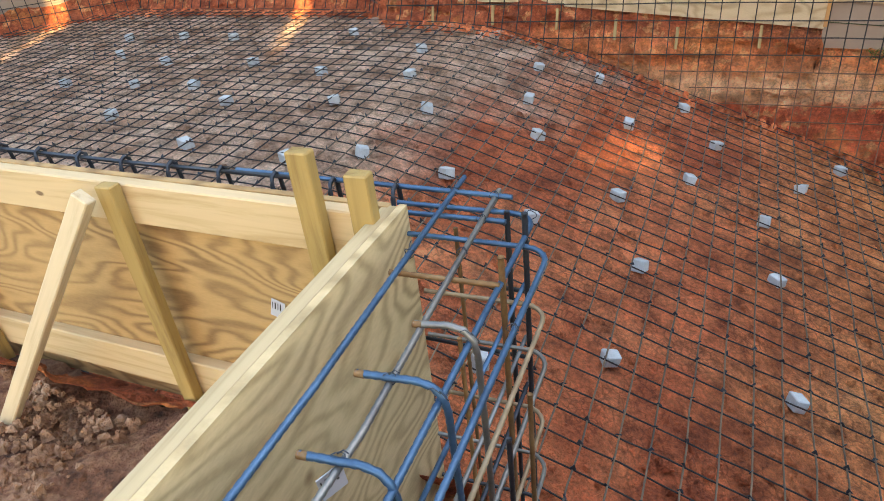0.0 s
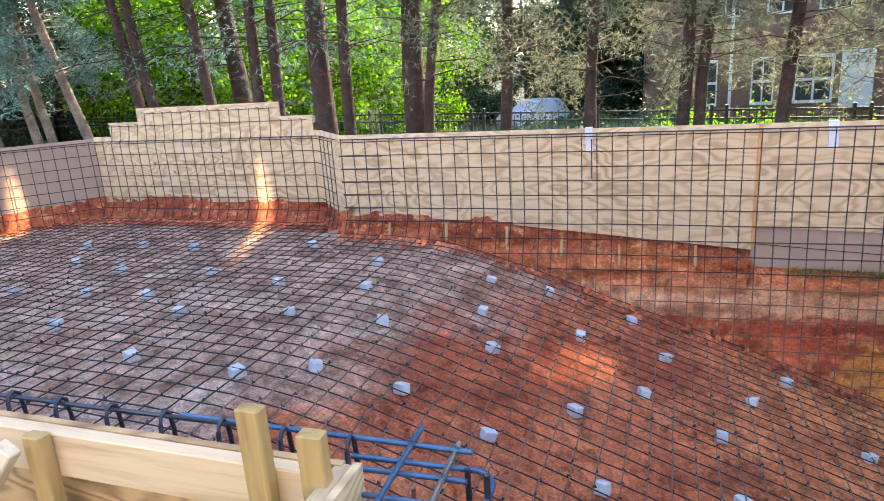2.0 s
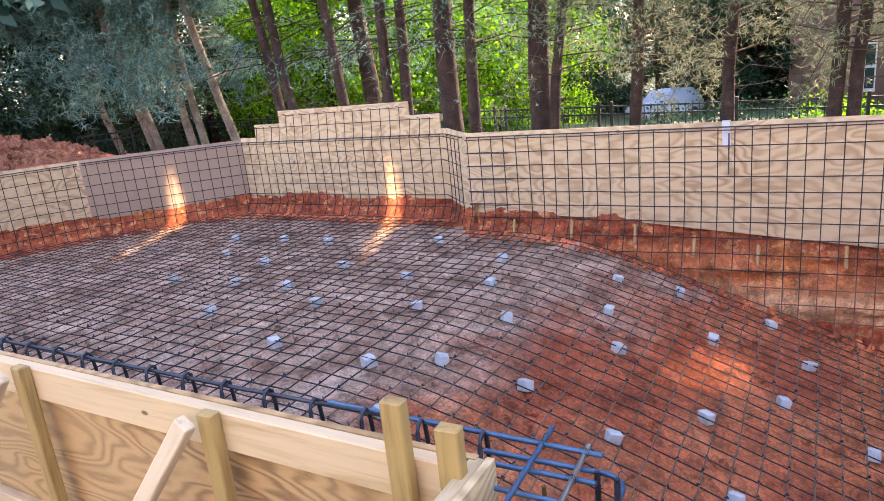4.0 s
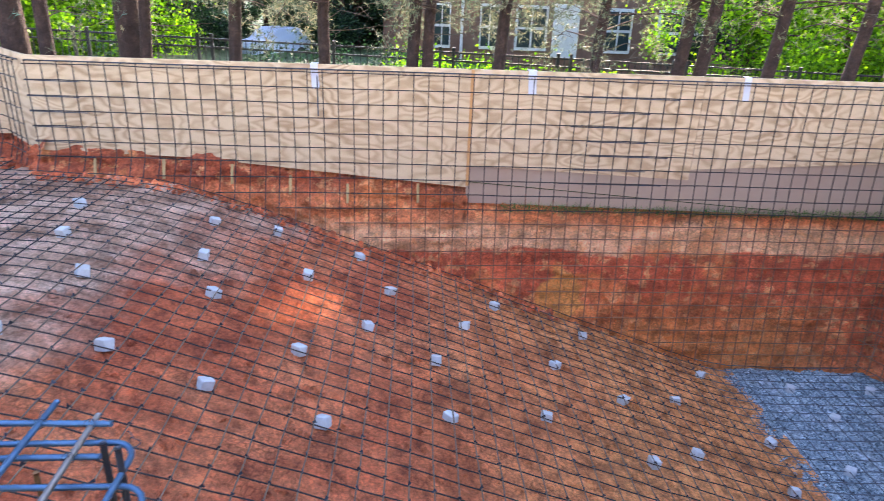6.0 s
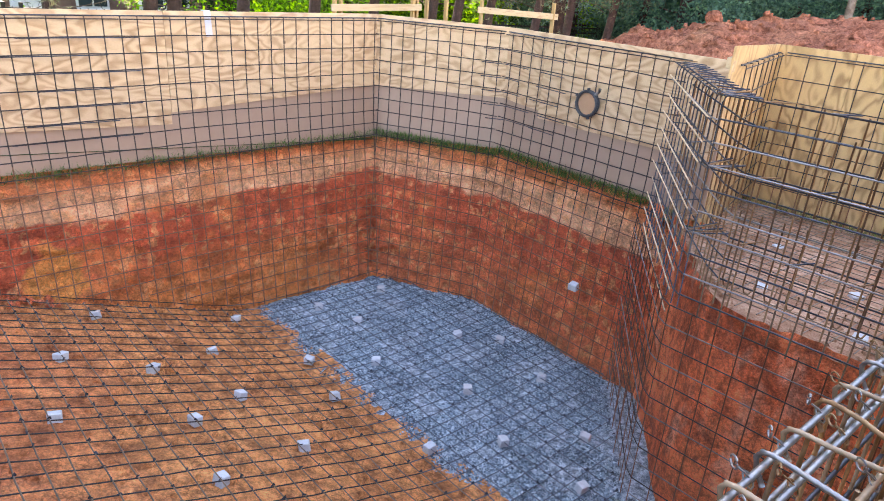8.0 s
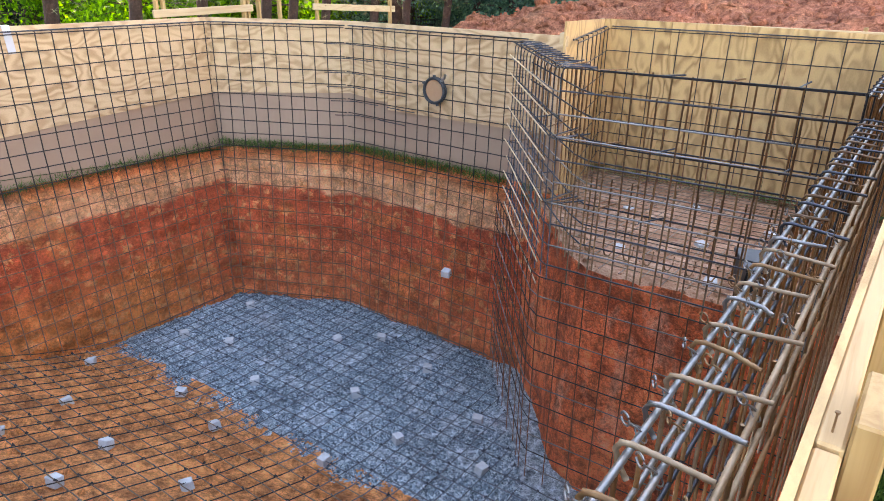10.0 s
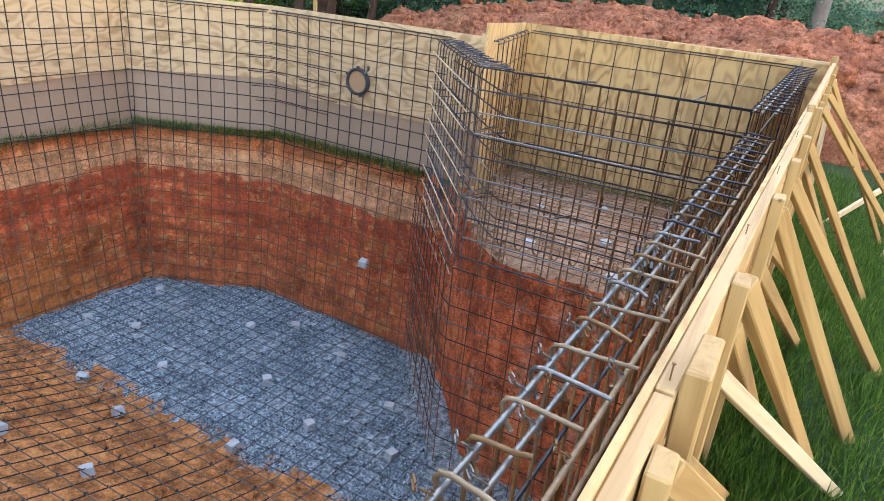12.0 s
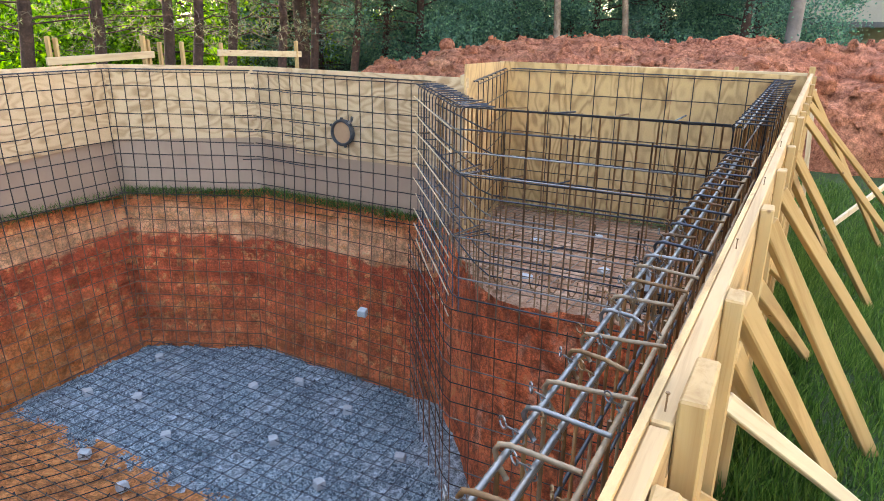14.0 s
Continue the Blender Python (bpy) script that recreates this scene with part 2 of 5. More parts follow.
PLY_PALE = plywood("pale_plywood", (0.61, 0.44, 0.28), (0.29, 0.155, 0.07), (1.3, 1.3, 3.4), 11)
PLY_GOLD = plywood("golden_plywood", (0.6, 0.39, 0.18), (0.2, 0.095, 0.03), (1.5, 3.0, 1.2), 10)
PLY_BOLD = plywood("bold_grain_plywood", (0.48, 0.3, 0.14), (0.13, 0.056, 0.02), (1.0, 1.0, 4.2), 24)
PLY_SIDE = plywood("wet_stained_plywood", (0.6, 0.46, 0.27), (0.2, 0.125, 0.055), (1.0, 1.1, 3.4), 20)
WOOD_X = lumber("pine_lumber_x", (0.47, 0.35, 0.215), (0.36, 0.24, 0.13), 0)
WOOD_Y = lumber("pine_lumber_y", (0.5, 0.37, 0.22), (0.37, 0.245, 0.125), 1)
WOOD_Z = lumber("pine_lumber_z", (0.42, 0.265, 0.115), (0.3, 0.165, 0.06), 2)
WOOD_S = lumber("weathered_pine_lumber", (0.47, 0.31, 0.155), (0.34, 0.2, 0.085), 0)
TREATED = lumber("treated_lumber", (0.36, 0.235, 0.085), (0.21, 0.12, 0.04), 2)
TREATED_RED = lumber("orange_lumber", (0.5, 0.24, 0.09), (0.36, 0.15, 0.05), 2)
WHITEWOOD = lumber("white_lumber", (0.6, 0.48, 0.33), (0.45, 0.33, 0.2), 2)
WHITEWOOD_X = lumber("white_lumber_x", (0.56, 0.41, 0.25), (0.43, 0.29, 0.15), 0)
WHITEWOOD_Y = lumber("white_lumber_y", (0.47, 0.36, 0.215), (0.34, 0.24, 0.125), 1)
GREYBOARD = mottled("brown_grey_board", [(0.3, (0.3, 0.205, 0.155)), (0.7, (0.37, 0.26, 0.2))], 1.5, 0.6, 0, 0.1, 0.002, False)
STEEL = mottled("blue_black_steel", [(0.3, (0.03, 0.036, 0.05)), (0.55, (0.055, 0.065, 0.085)), (0.75, (0.1, 0.08, 0.07))], 9.0, 0.45, 0.75, 0.4, 0.002)
STEEL_MESH = mottled("mill_scale_steel", [(0.3, (0.013, 0.012, 0.015)), (0.55, (0.032, 0.027, 0.028)), (0.75, (0.09, 0.055, 0.04))], 5.0, 0.6, 0.3, 0.3, 0.002)
MESH_TAN = mottled("tan_mill_steel", [(0.3, (0.09, 0.075, 0.07)), (0.5, (0.2, 0.145, 0.105)), (0.72, (0.36, 0.25, 0.16))], 2.5, 0.5, 0.5, 0.3, 0.002)
RUSTY = mottled("rusted_steel", [(0.3, (0.11, 0.05, 0.022)), (0.5, (0.22, 0.115, 0.05)), (0.66, (0.3, 0.19, 0.1)), (0.8, (0.16, 0.13, 0.11))], 8.0, 0.6, 0.35, 0.4, 0.002)
RUST_BRIGHT = mottled("bright_rusted_steel", [(0.3, (0.2, 0.09, 0.035)), (0.5, (0.36, 0.19, 0.08)), (0.68, (0.46, 0.3, 0.16))], 8.0, 0.65, 0.2, 0.4, 0.002)
PALE_RUST = mottled("pale_rusted_steel", [(0.3, (0.16, 0.095, 0.05)), (0.5, (0.3, 0.215, 0.14)), (0.7, (0.42, 0.32, 0.22))], 7.0, 0.55, 0.35, 0.4, 0.002)
RUST_DARK = mottled("dark_rusted_steel", [(0.3, (0.06, 0.028, 0.014)), (0.55, (0.13, 0.068, 0.032)), (0.75, (0.2, 0.12, 0.06))], 8.0, 0.65, 0.2, 0.4, 0.002)
BLUE_STEEL = mottled("blue_steel", [(0.3, (0.025, 0.065, 0.13)), (0.6, (0.055, 0.14, 0.26)), (0.78, (0.16, 0.22, 0.3))], 8.0, 0.4, 0.5, 0.4, 0.002)
GREY_STEEL = mottled("bare_grey_steel", [(0.3, (0.12, 0.125, 0.14)), (0.55, (0.24, 0.24, 0.24)), (0.72, (0.26, 0.19, 0.13))], 8.0, 0.4, 0.7, 0.4, 0.002)
# the sun's shine on bars, put into a bright tan colour
SUNLIT_STEEL = mottled("sunlit_tan_steel", [(0.3, (0.42, 0.31, 0.18)), (0.55, (0.72, 0.58, 0.4)), (0.75, (0.45, 0.3, 0.15))], 8.0, 0.4, 0.15, 0.3, 0.002)
# red-brown steel for the bars low on the walls
REDDISH_STEEL = mottled("reddish_steel", [(0.3, (0.11, 0.042, 0.024)), (0.55, (0.2, 0.085, 0.048)), (0.75, (0.3, 0.15, 0.085))], 5.0, 0.8, 0.1, 0.3, 0.002)
DUST_STEEL = mottled("stone_dusted_steel", [(0.3, (0.05, 0.06, 0.075)), (0.55, (0.11, 0.125, 0.15)), (0.75, (0.2, 0.19, 0.18))], 6.0, 0.8, 0.1, 0.3, 0.002)
CONCRETE = mottled("pale_concrete", [(0.3, (0.36, 0.38, 0.4)), (0.7, (0.54, 0.57, 0.6))], 20.0, 0.9, 0, 0.4, 0.004)
GRAVEL = mottled("blue_grey_gravel", [(0.37, (0.04, 0.055, 0.07)), (0.48, (0.25, 0.315, 0.365)), (0.6, (0.66, 0.78, 0.86))], 16.0, 0.85, 0, 1.0, 0.03, False)
STONE, nt, b = base("crushed_stone", 0.85)
g = nt.nodes.new("ShaderNodeNewGeometry")
tone = ramp(nt, g.outputs["Random Per Island"], [(0.0, (0.05, 0.075, 0.095)), (0.35, (0.16, 0.225, 0.28)), (0.75, (0.29, 0.39, 0.455)), (1.0, (0.55, 0.64, 0.69))])
nt.links.new(mix(nt, 0.6, tone, ramp(nt, noisy(nt, coords(nt), 1.4, 5, 0.6), [(0.35, (0.6, 0.6, 0.6)), (0.65, (1.25, 1.22, 1.2))]), "MULTIPLY"), b.inputs["Base Color"])
SOIL_FLOOR = soil("red_clay_floor", pale=0.85, gain=(1.08, 1.1, 1.1))
SOIL_CUT = soil("cut_clay", strata=True, gain=(1.24, 1.1, 1.05))
SOIL_PILE = soil("dug_clay", dusty=0.5)
SOIL_SPA = soil("shelf_clay", warm=0.15, gain=(1.5, 1.4, 1.35), scraped=True)
SOIL_DUST = mottled("dusty_clay", [(0.34, (0.22, 0.095, 0.05)), (0.5, (0.38, 0.2, 0.12)), (0.66, (0.58, 0.38, 0.27))], 4.0, 0.95, 0, 1.0, 0.04, False)
SOIL_DARK = mottled("brown_garden_soil", [(0.36, (0.055, 0.02, 0.011)), (0.5, (0.25, 0.105, 0.06)), (0.64, (0.5, 0.27, 0.16))], 6.0, 0.95, 0, 1.0, 0.05, False)
GRASS = mottled("lawn_soil", [(0.3, (0.008, 0.026, 0.004)), (0.7, (0.022, 0.058, 0.01))], 4.0, 0.9, 0, 0.6, 0.03, False)
BLADE = leafy("grass_blade", [(0.0, (0.02, 0.072, 0.01)), (0.6, (0.058, 0.155, 0.022)), (1.0, (0.16, 0.28, 0.06))])
BARK = mottled("pine_bark", [(0.3, (0.02, 0.01, 0.008)), (0.55, (0.065, 0.034, 0.027)), (0.75, (0.15, 0.085, 0.066))], 6.0, 0.95, 0, 1.0, 0.03)
NEEDLE = leafy("blue_pine_needles", [(0.0, (0.03, 0.085, 0.07)), (0.5, (0.11, 0.23, 0.2)), (0.85, (0.24, 0.41, 0.37)), (1.0, (0.33, 0.37, 0.2))])
# olive needles, with sun on the sprays put into the colour
OLIVE_SUNLIT = leafy("sunlit_olive_needles", [(0.0, (0.06, 0.085, 0.05)), (0.45, (0.15, 0.18, 0.105)), (0.8, (0.27, 0.28, 0.17)), (1.0, (0.36, 0.27, 0.15))])
DEADWOOD = mottled("pale_dead_wood", [(0.3, (0.05, 0.032, 0.024)), (0.7, (0.17, 0.125, 0.09))], 6.0, 0.9, 0, 0.4, 0.01)
# on the western pines this paleness is sunlight put into the bark
BARK_PALE_SUNLIT = mottled("pale_sunlit_bark", [(0.3, (0.09, 0.06, 0.045)), (0.5, (0.22, 0.16, 0.12)), (0.7, (0.4, 0.31, 0.25))], 5.0, 0.95, 0, 1.0, 0.03)
DARKLEAF = leafy("dark_leaves", [(0.0, (0.005, 0.018, 0.008)), (0.6, (0.013, 0.045, 0.02)), (1.0, (0.04, 0.11, 0.035))])
BRIGHTLEAF = leafy("bright_leaves", [(0.0, (0.025, 0.09, 0.003)), (0.5, (0.11, 0.3, 0.006)), (1.0, (0.28, 0.56, 0.012))], 0.68)
BLACK = mottled("black_paint", [(0.3, (0.008, 0.009, 0.01)), (0.7, (0.02, 0.021, 0.022))], 5.0, 0.5, 0, 0.1, 0.002)
CARD = mottled("brown_card", [(0.3, (0.33, 0.19, 0.11)), (0.7, (0.42, 0.26, 0.16))], 6.0, 0.85, 0, 0.1, 0.002)
PIPE = mottled("dark_plastic", [(0.3, (0.012, 0.016, 0.022)), (0.7, (0.035, 0.045, 0.06))], 5.0, 0.4, 0, 0.1, 0.002)


# ---------------------------------------------------------------- mesh helpers
def part(name, bm, material, parent=None, label="", smooth=False):
    me = bpy.data.meshes.new(name)
    bm.to_mesh(me)
    bm.free()
    if material:
        me.materials.append(material)
    if smooth:
        me.polygons.foreach_set("use_smooth", [True] * len(me.polygons))
    ob = new(name, me)
    if parent:
        ob.parent = parent
    if label:
        ob["label"] = label
    return ob


def block(bm, c, size, m=None, wear=0.0):
    """A box with slightly uneven corners, added to bm."""
    vs = []
    for dx in (-0.5, 0.5):
        for dy in (-0.5, 0.5):
            for dz in (-0.5, 0.5):
                p = Vector((dx * size[0], dy * size[1], dz * size[2]))
                if wear:
                    p += Vector([random.uniform(-wear, wear) for _ in range(3)])
                p = (m @ p) if m else p
                vs.append(bm.verts.new(p + Vector(c)))
    for f in ((0, 1, 3, 2), (4, 6, 7, 5), (0, 4, 5, 1), (2, 3, 7, 6), (0, 2, 6, 4), (1, 5, 7, 3)):
        bm.faces.new([vs[k] for k in f])
    return vs


def board(a, b, w, d, up=Vector((0, 0, 1)), wear=0.0):
    """A sawn board from a to b: w wide across 'up', d along 'up', with eased edges."""
    a, b = Vector(a), Vector(b)
    y = (b - a).normalized()
    z = (up - y * up.dot(y)).normalized()
    x = y.cross(z)
    bm = bmesh.new()
    m = Matrix((x, y, z)).transposed()
    block(bm, (a + b) / 2, (w, (b - a).length, d), m, wear)
    bmesh.ops.bevel(bm, geom=bm.edges[:], offset=0.0035, segments=1, affect="EDGES", clamp_overlap=True)
    return bm


def tube(bm, pts, r, sides=6):
    """A round bar along a polyline."""
    pts = [Vector(p) for p in pts]
    rings = []
    for k, p in enumerate(pts):
        t = (pts[min(k + 1, len(pts) - 1)] - pts[max(k - 1, 0)]).normalized()
        ref = Vector((0, 0, 1)) if abs(t.z) < 0.8 else Vector((1, 0, 0))
        u = t.cross(ref).normalized()
        v = t.cross(u)
        rr = r[k] if isinstance(r, (list, tuple)) else r
        rings.append([bm.verts.new(p + (u * math.cos(a) + v * math.sin(a)) * rr) for a in (2 * math.pi * s / sides for s in range(sides))])
    for a, b in zip(rings, rings[1:]):
        for s in range(sides):
            bm.faces.new((a[s], a[(s + 1) % sides], b[(s + 1) % sides], b[s]))
    bm.faces.new(rings[0])
    bm.faces.new(rings[-1][::-1])


def ribbed(pts, r, near, step=0.0085):
    """The polyline cut into short steps with raised ribs where near(p) holds."""
    out, radii = [], []
    for p, q in zip(pts, pts[1:]):
        p, q = Vector(p), Vector(q)
        n = max(1, round((q - p).length / step))
        for k in range(n):
            m = p.lerp(q, k / n)
            if k == 0 or near(m):
                out.append(m)
                radii.append(r * (1.13 if len(out) % 2 else 0.97))
    out.append(Vector(pts[-1]))
    radii.append(r)
    return out, radii


def bar(pts, r, parent, material, name="bar", sides=6, near=None, low_end=None):
    """A bar; it can take another material below a height, given as (material, height)."""
    if near:
        pts, r = ribbed(pts, r, near)
    bm = bmesh.new()
    tube(bm, pts, r, sides)
    ob = part(name, bm, material, parent, smooth=True)
    if low_end:
        ob.data.materials.append(low_end[0])
        for f in ob.data.polygons:
            f.material_index = int(f.center.z < low_end[1])
    return ob


def timber(name, a, b, w, d, material, parent, label="", up=Vector((0, 0, 1))):
    """A sawn board from a to b, built upright in its own space so that the grain runs along it."""
    a, b = Vector(a), Vector(b)
    along = (b - a).normalized()
    side = (up - along * up.dot(along)).normalized()
    ob = part(name, board((0, 0, 0), (0, 0, (b - a).length), w, d, Vector((0, 1, 0)), 0.002), material, parent, label)
    ob.matrix_basis = Matrix.Translation(a) @ Matrix((side.cross(along), side, along)).transposed().to_4x4()
    return ob


def thing(name, label, category, group="", kind=""):
    return tagged(new(name), label, category, group, kind)


# ---------------------------------------------------------------- plan
CELL = 0.1524
SHALLOW, DEEP = -1.1, -3.33


def mat_z(x, y):
    """Height of the floor mat: shallow shelf, soft crest, ramp, deep floor."""
    s = 0.35
    k = x - 1.55
    ease = 0.5 * (k + math.sqrt(k * k + s))
    z = SHALLOW - 0.365 * ease
    d = z - DEEP
    return DEEP + 0.5 * (d + math.sqrt(d * d + 0.012))


def lawn_z(x, y):
    k = min(max((x - 4.5) / 8.5, 0.0), 1.0)
    w = min(max(4.2 - x, 0.0), 1.0) * min(max(1 - (y - 4.0) / 2.0, 0.0), 1.0)
    return -0.66 - 1.15 * k - 0.22 * w - 0.2 * min(max(y / 6.6, 0.0), 1.0) - 0.07 * max(0.0, min(y - 8.5, 20.0))


# inner faces of the forms, anticlockwise seen from above
RIM = [(3.275, 0.665), (3.265, -0.165), (12.4, -0.34), (12.45, 2.98), (10.19, 2.4), (10.3, 5.06), (9.6, 6.6), (0.17, 6.6), (-0.35, 7.1), (-4.0, 7.1),
       (-5.55, 5.4), (-6.3, 4.0), (-6.3, 0.66)]


def rough_sheet(name, rows, material, amp=0.03, size=2.0, parent=None, label="", layered=False, rugged=0.0):
    """A skin over a grid of points, roughened by noise."""
    bm = bmesh.new()
    grid = []
    for row in rows:
        line = []
        for p in row:
            p = Vector(p)
            n = noise.noise_vector(p * size) * amp + noise.noise_vector(p * size * 4.3) * amp * 0.4
            if layered:
                g = Vector((p.x * 1.1, p.y * 1.1, p.z * 7.0))
                n += Vector((1, 1, 0)) * noise.noise(g) * amp * 0.8 + noise.noise_vector(p * 16) * amp * 0.3 + Vector((1, 1, 0)) * (noise.turbulence(p * 4.5, 3, True) - 0.35) * amp * 0.9
            if rugged:
                n += Vector((0, 0, 1)) * (noise.noise(p * 11) + 0.7 * noise.noise(p * 23)) * rugged * (0.4 + max(0.0, noise.noise(p * 1.7)) * 2)
            line.append(bm.verts.new(p + n))
        grid.append(line)
    for a, b in zip(grid, grid[1:]):
        for k in range(len(a) - 1):
            bm.faces.new((a[k], a[k + 1], b[k + 1], b[k]))
    return part(name, bm, material, parent, label, smooth=True)


def spread(a, b, step):
    n = max(1, round(abs(b - a) / step))
    return [a + (b - a) * k / n for k in range(n + 1)]


# floor of the pit
rows = [[(x, y, mat_z(x, y) - 0.075) for x in spread(-7.2, 7.9, 0.05)] for y in spread(-0.34, 7.5, 0.05)]
tagged(rough_sheet("pit_floor", rows, SOIL_FLOOR, 0.03, 2.2, rugged=0.022), "sloping red clay floor of a dug pool pit", "soil floor", kind="structure")
rows = [[(x, y, DEEP - 0.05) for x in spread(7.5, 11.0, 0.06)] for y in spread(-0.3, 6.7, 0.06)]
tagged(rough_sheet("gravel_bed", rows, GRAVEL, 0.02, 9.0), "blue-grey crushed gravel bed in the deep end", "gravel", kind="structure")


# cut faces under the forms
def cut_wall(name, a, b, top, bottom, lean=0.2, step=0.045, amp=0.055):
    a, b = Vector((*a, 0)), Vector((*b, 0))
    along = (b - a).normalized()
    a, b = a - along * 0.1, b + along * 0.1
    inward = Vector((-along.y, along.x, 0))
    n = max(2, round((b - a).length / step))
    out = []
    for k in range(n + 1):
        p = a.lerp(b, k / n)
        t, z0 = top(p.x, p.y) + 0.12, bottom(p.x, p.y)
        m = 48
        out.append([(*(p + inward * (lean * (j / m) ** 1.3 - 0.02 - 0.12 * max(0.0, 1 - j / m * 5)))[:2], t + (z0 - t) * j / m) for j in range(m + 1)])
    return tagged(rough_sheet(name, out, SOIL_CUT, amp, 2.5, layered=True), "cut red and tan clay bank under the forms", "soil bank", kind="structure")


def floor_under(x, y):
    return mat_z(x, y) - 0.16


def bank_top(x, y):
    if x < 4.62:
        return -0.94 - 0.065 * max(0.0, x - 0.17)
    if y < 6.5:
        return -1.36
    return -1.41 - 0.016 * (x - 4.62)


def west_top(x, y):
    return -0.89


cut_wall("bank_north", RIM[6], (4.62, 6.6), bank_top, floor_under)
cut_wall("bank_north_west", (4.62, 6.6), RIM[7], bank_top, floor_under, amp=0.08)
cut_wall("bank_corner", RIM[5], RIM[6], bank_top, floor_under)
cut_wall("bank_east", (10.205, 2.9), RIM[5], bank_top, floor_under)
cut_wall("bank_nook", (10.2, 2.45), (10.2, 2.95), lambda x, y: -1.62, floor_under)
cut_wall("bank_return", RIM[7], RIM[8], west_top, floor_under, 0.1)
cut_wall("bank_raised", RIM[8], RIM[9], west_top, floor_under, 0.25, amp=0.08)
cut_wall("bank_west", RIM[9], RIM[10], west_top, floor_under, 0.25)
cut_wall("bank_far_west", RIM[10], RIM[11], lambda x, y: -0.82, floor_under, 0.25)
cut_wall("bank_west_end", RIM[11], RIM[12], lambda x, y: -0.82, floor_under, 0.25)
cut_wall("bank_box", RIM[12], RIM[0], lambda x, y: -0.84, floor_under, 0.1)
cut_wall("bank_box_side", RIM[0], RIM[1], lambda x, y: -0.94, floor_under, 0.1)
cut_wall("bank_south", RIM[1], (8.7, -0.23), lambda x, y: lawn_z(x, y) - 0.3, floor_under, 0.2)

# spa shelf with its cut face
SHELF = -1.5
SPA = [(8.8, -0.25), (8.8, 1.47), (10.28, 2.72)]


def spa_line(k):
    """Point on the rounded shelf edge, k from 0 to 1."""
    a, b, c = (Vector(p) for p in SPA)
    la, lb = (b - a).length, (c - b).length
    d = k * (la + lb)
    r = 0.35
    if d < la - r:
        return a.lerp(b, d / la)
    if d > la + r:
        return b.lerp(c, (d - la) / lb)
    u = (d - la + r) / (2 * r)
    p, q = b + (a - b).normalized() * r, b + (c - b).normalized() * r
    return p * (1 - u) ** 2 + b * 2 * u * (1 - u) + q * u * u


rows = []
for k in spread(0, 1, 0.025):
    p = spa_line(k)
    out_dir = Vector((-1, 0.45)).normalized()
    rows.append([(*(p + out_dir * (0.07 * j / 20)), SHELF + 0.04 - (SHELF - DEEP + 0.12) * j / 20) for j in range(21)])
tagged(rough_sheet("bank_spa", rows[::-1], SOIL_SPA, 0.07, 2.2, layered=True), "ragged red clay bank below the spa shelf", "soil bank", kind="structure")
rows = []
for k in spread(0, 1, 0.025):
    p = spa_line(k)
    q = Vector((12.6, -0.36 + 3.6 * k))
    rows.append([(*p.lerp(q, j / 30), SHELF - 0.02 - 0.3 * j / 30) for j in range(31)])
tagged(rough_sheet("spa_floor", rows, SOIL_DUST, 0.03, 2.2), "dusty clay floor of the raised spa shelf", "soil floor", kind="structure")


# ---------------------------------------------------------------- ground
import mathutils


def inside(poly, x, y):
    hit = False
    for (ax, ay), (bx, by) in zip(poly, poly[1:] + poly[:1]):
        if (ay > y) != (by > y) and x < (bx - ax) * (y - ay) / (by - ay) + ax:
            hit = not hit
    return hit


def inset(poly, d):
    """The polygon moved inward by d (its corners mitred)."""
    out = []
    n = len(poly)
    for k in range(n):
        p, q, r = (Vector(poly[j % n]) for j in (k - 1, k, k + 1))
        u, v = (q - p).normalized(), (r - q).normalized()
        nu, nv = Vector((-u.y, u.x)), Vector((-v.y, v.x))
        m = (nu + nv).normalized()
        out.append(tuple(q + m * d / max(0.4, m.dot(nu))))
    return out


pts = list(inset(RIM, -0.012))
edges = [(k, (k + 1) % len(pts)) for k in range(len(pts))]
hole = pts[:]
for ring, n in ((1800, 24), (400, 24), (120, 30), (60, 36)):
    pts += [(5 + ring * math.cos(6.2832 * k / n), 3 + ring * math.sin(6.2832 * k / n)) for k in range(n)]
for x in spread(-26, 36, 0.9):
    for y in spread(-14, 36, 0.9):
        q = (x + random.uniform(-0.2, 0.2), y + random.uniform(-0.2, 0.2))
        if not inside(inset(RIM, -0.25), *q):
            pts.append(q)
vs, _, fs, *_ = mathutils.geometry.delaunay_2d_cdt([Vector(p) for p in pts], edges, [], 0, 1e-5)
bm = bmesh.new()
bv = [bm.verts.new((v.x, v.y, lawn_z(v.x, v.y) + 0.05 * noise.noise(Vector((v.x * 0.5, v.y * 0.5, 0))))) for v in vs]
for f in fs:
    c = sum((vs[k] for k in f), Vector((0, 0))) / len(f)
    if not inside(hole, c.x, c.y):
        bm.faces.new([bv[k] for k in f])
bmesh.ops.recalc_face_normals(bm, faces=bm.faces[:])
tagged(part("ground", bm, GRASS, smooth=True), "lawn round the dug pool", "lawn", kind="structure")

# trampled soil behind the box form
def patch_z(x, y):
    edge = min(x + 2.1, y + 2.6) + 0.5 * noise.noise(Vector((x * 0.9, y * 0.9, 7)))
    return -0.8 + 0.13 * noise.noise(Vector((x * 1.6, y * 1.6, 3))) - 0.4 * max(0.0, 1 - edge / 0.8)


rows = [[(x, y, patch_z(x, y)) for x in spread(-2.0, 3.25, 0.05)] for y in spread(-2.5, 0.62, 0.05)]
tagged(rough_sheet("soil_patch", rows, SOIL_DARK, 0.06, 5.0), "loose red-brown soil behind the box form", "soil", kind="structure")


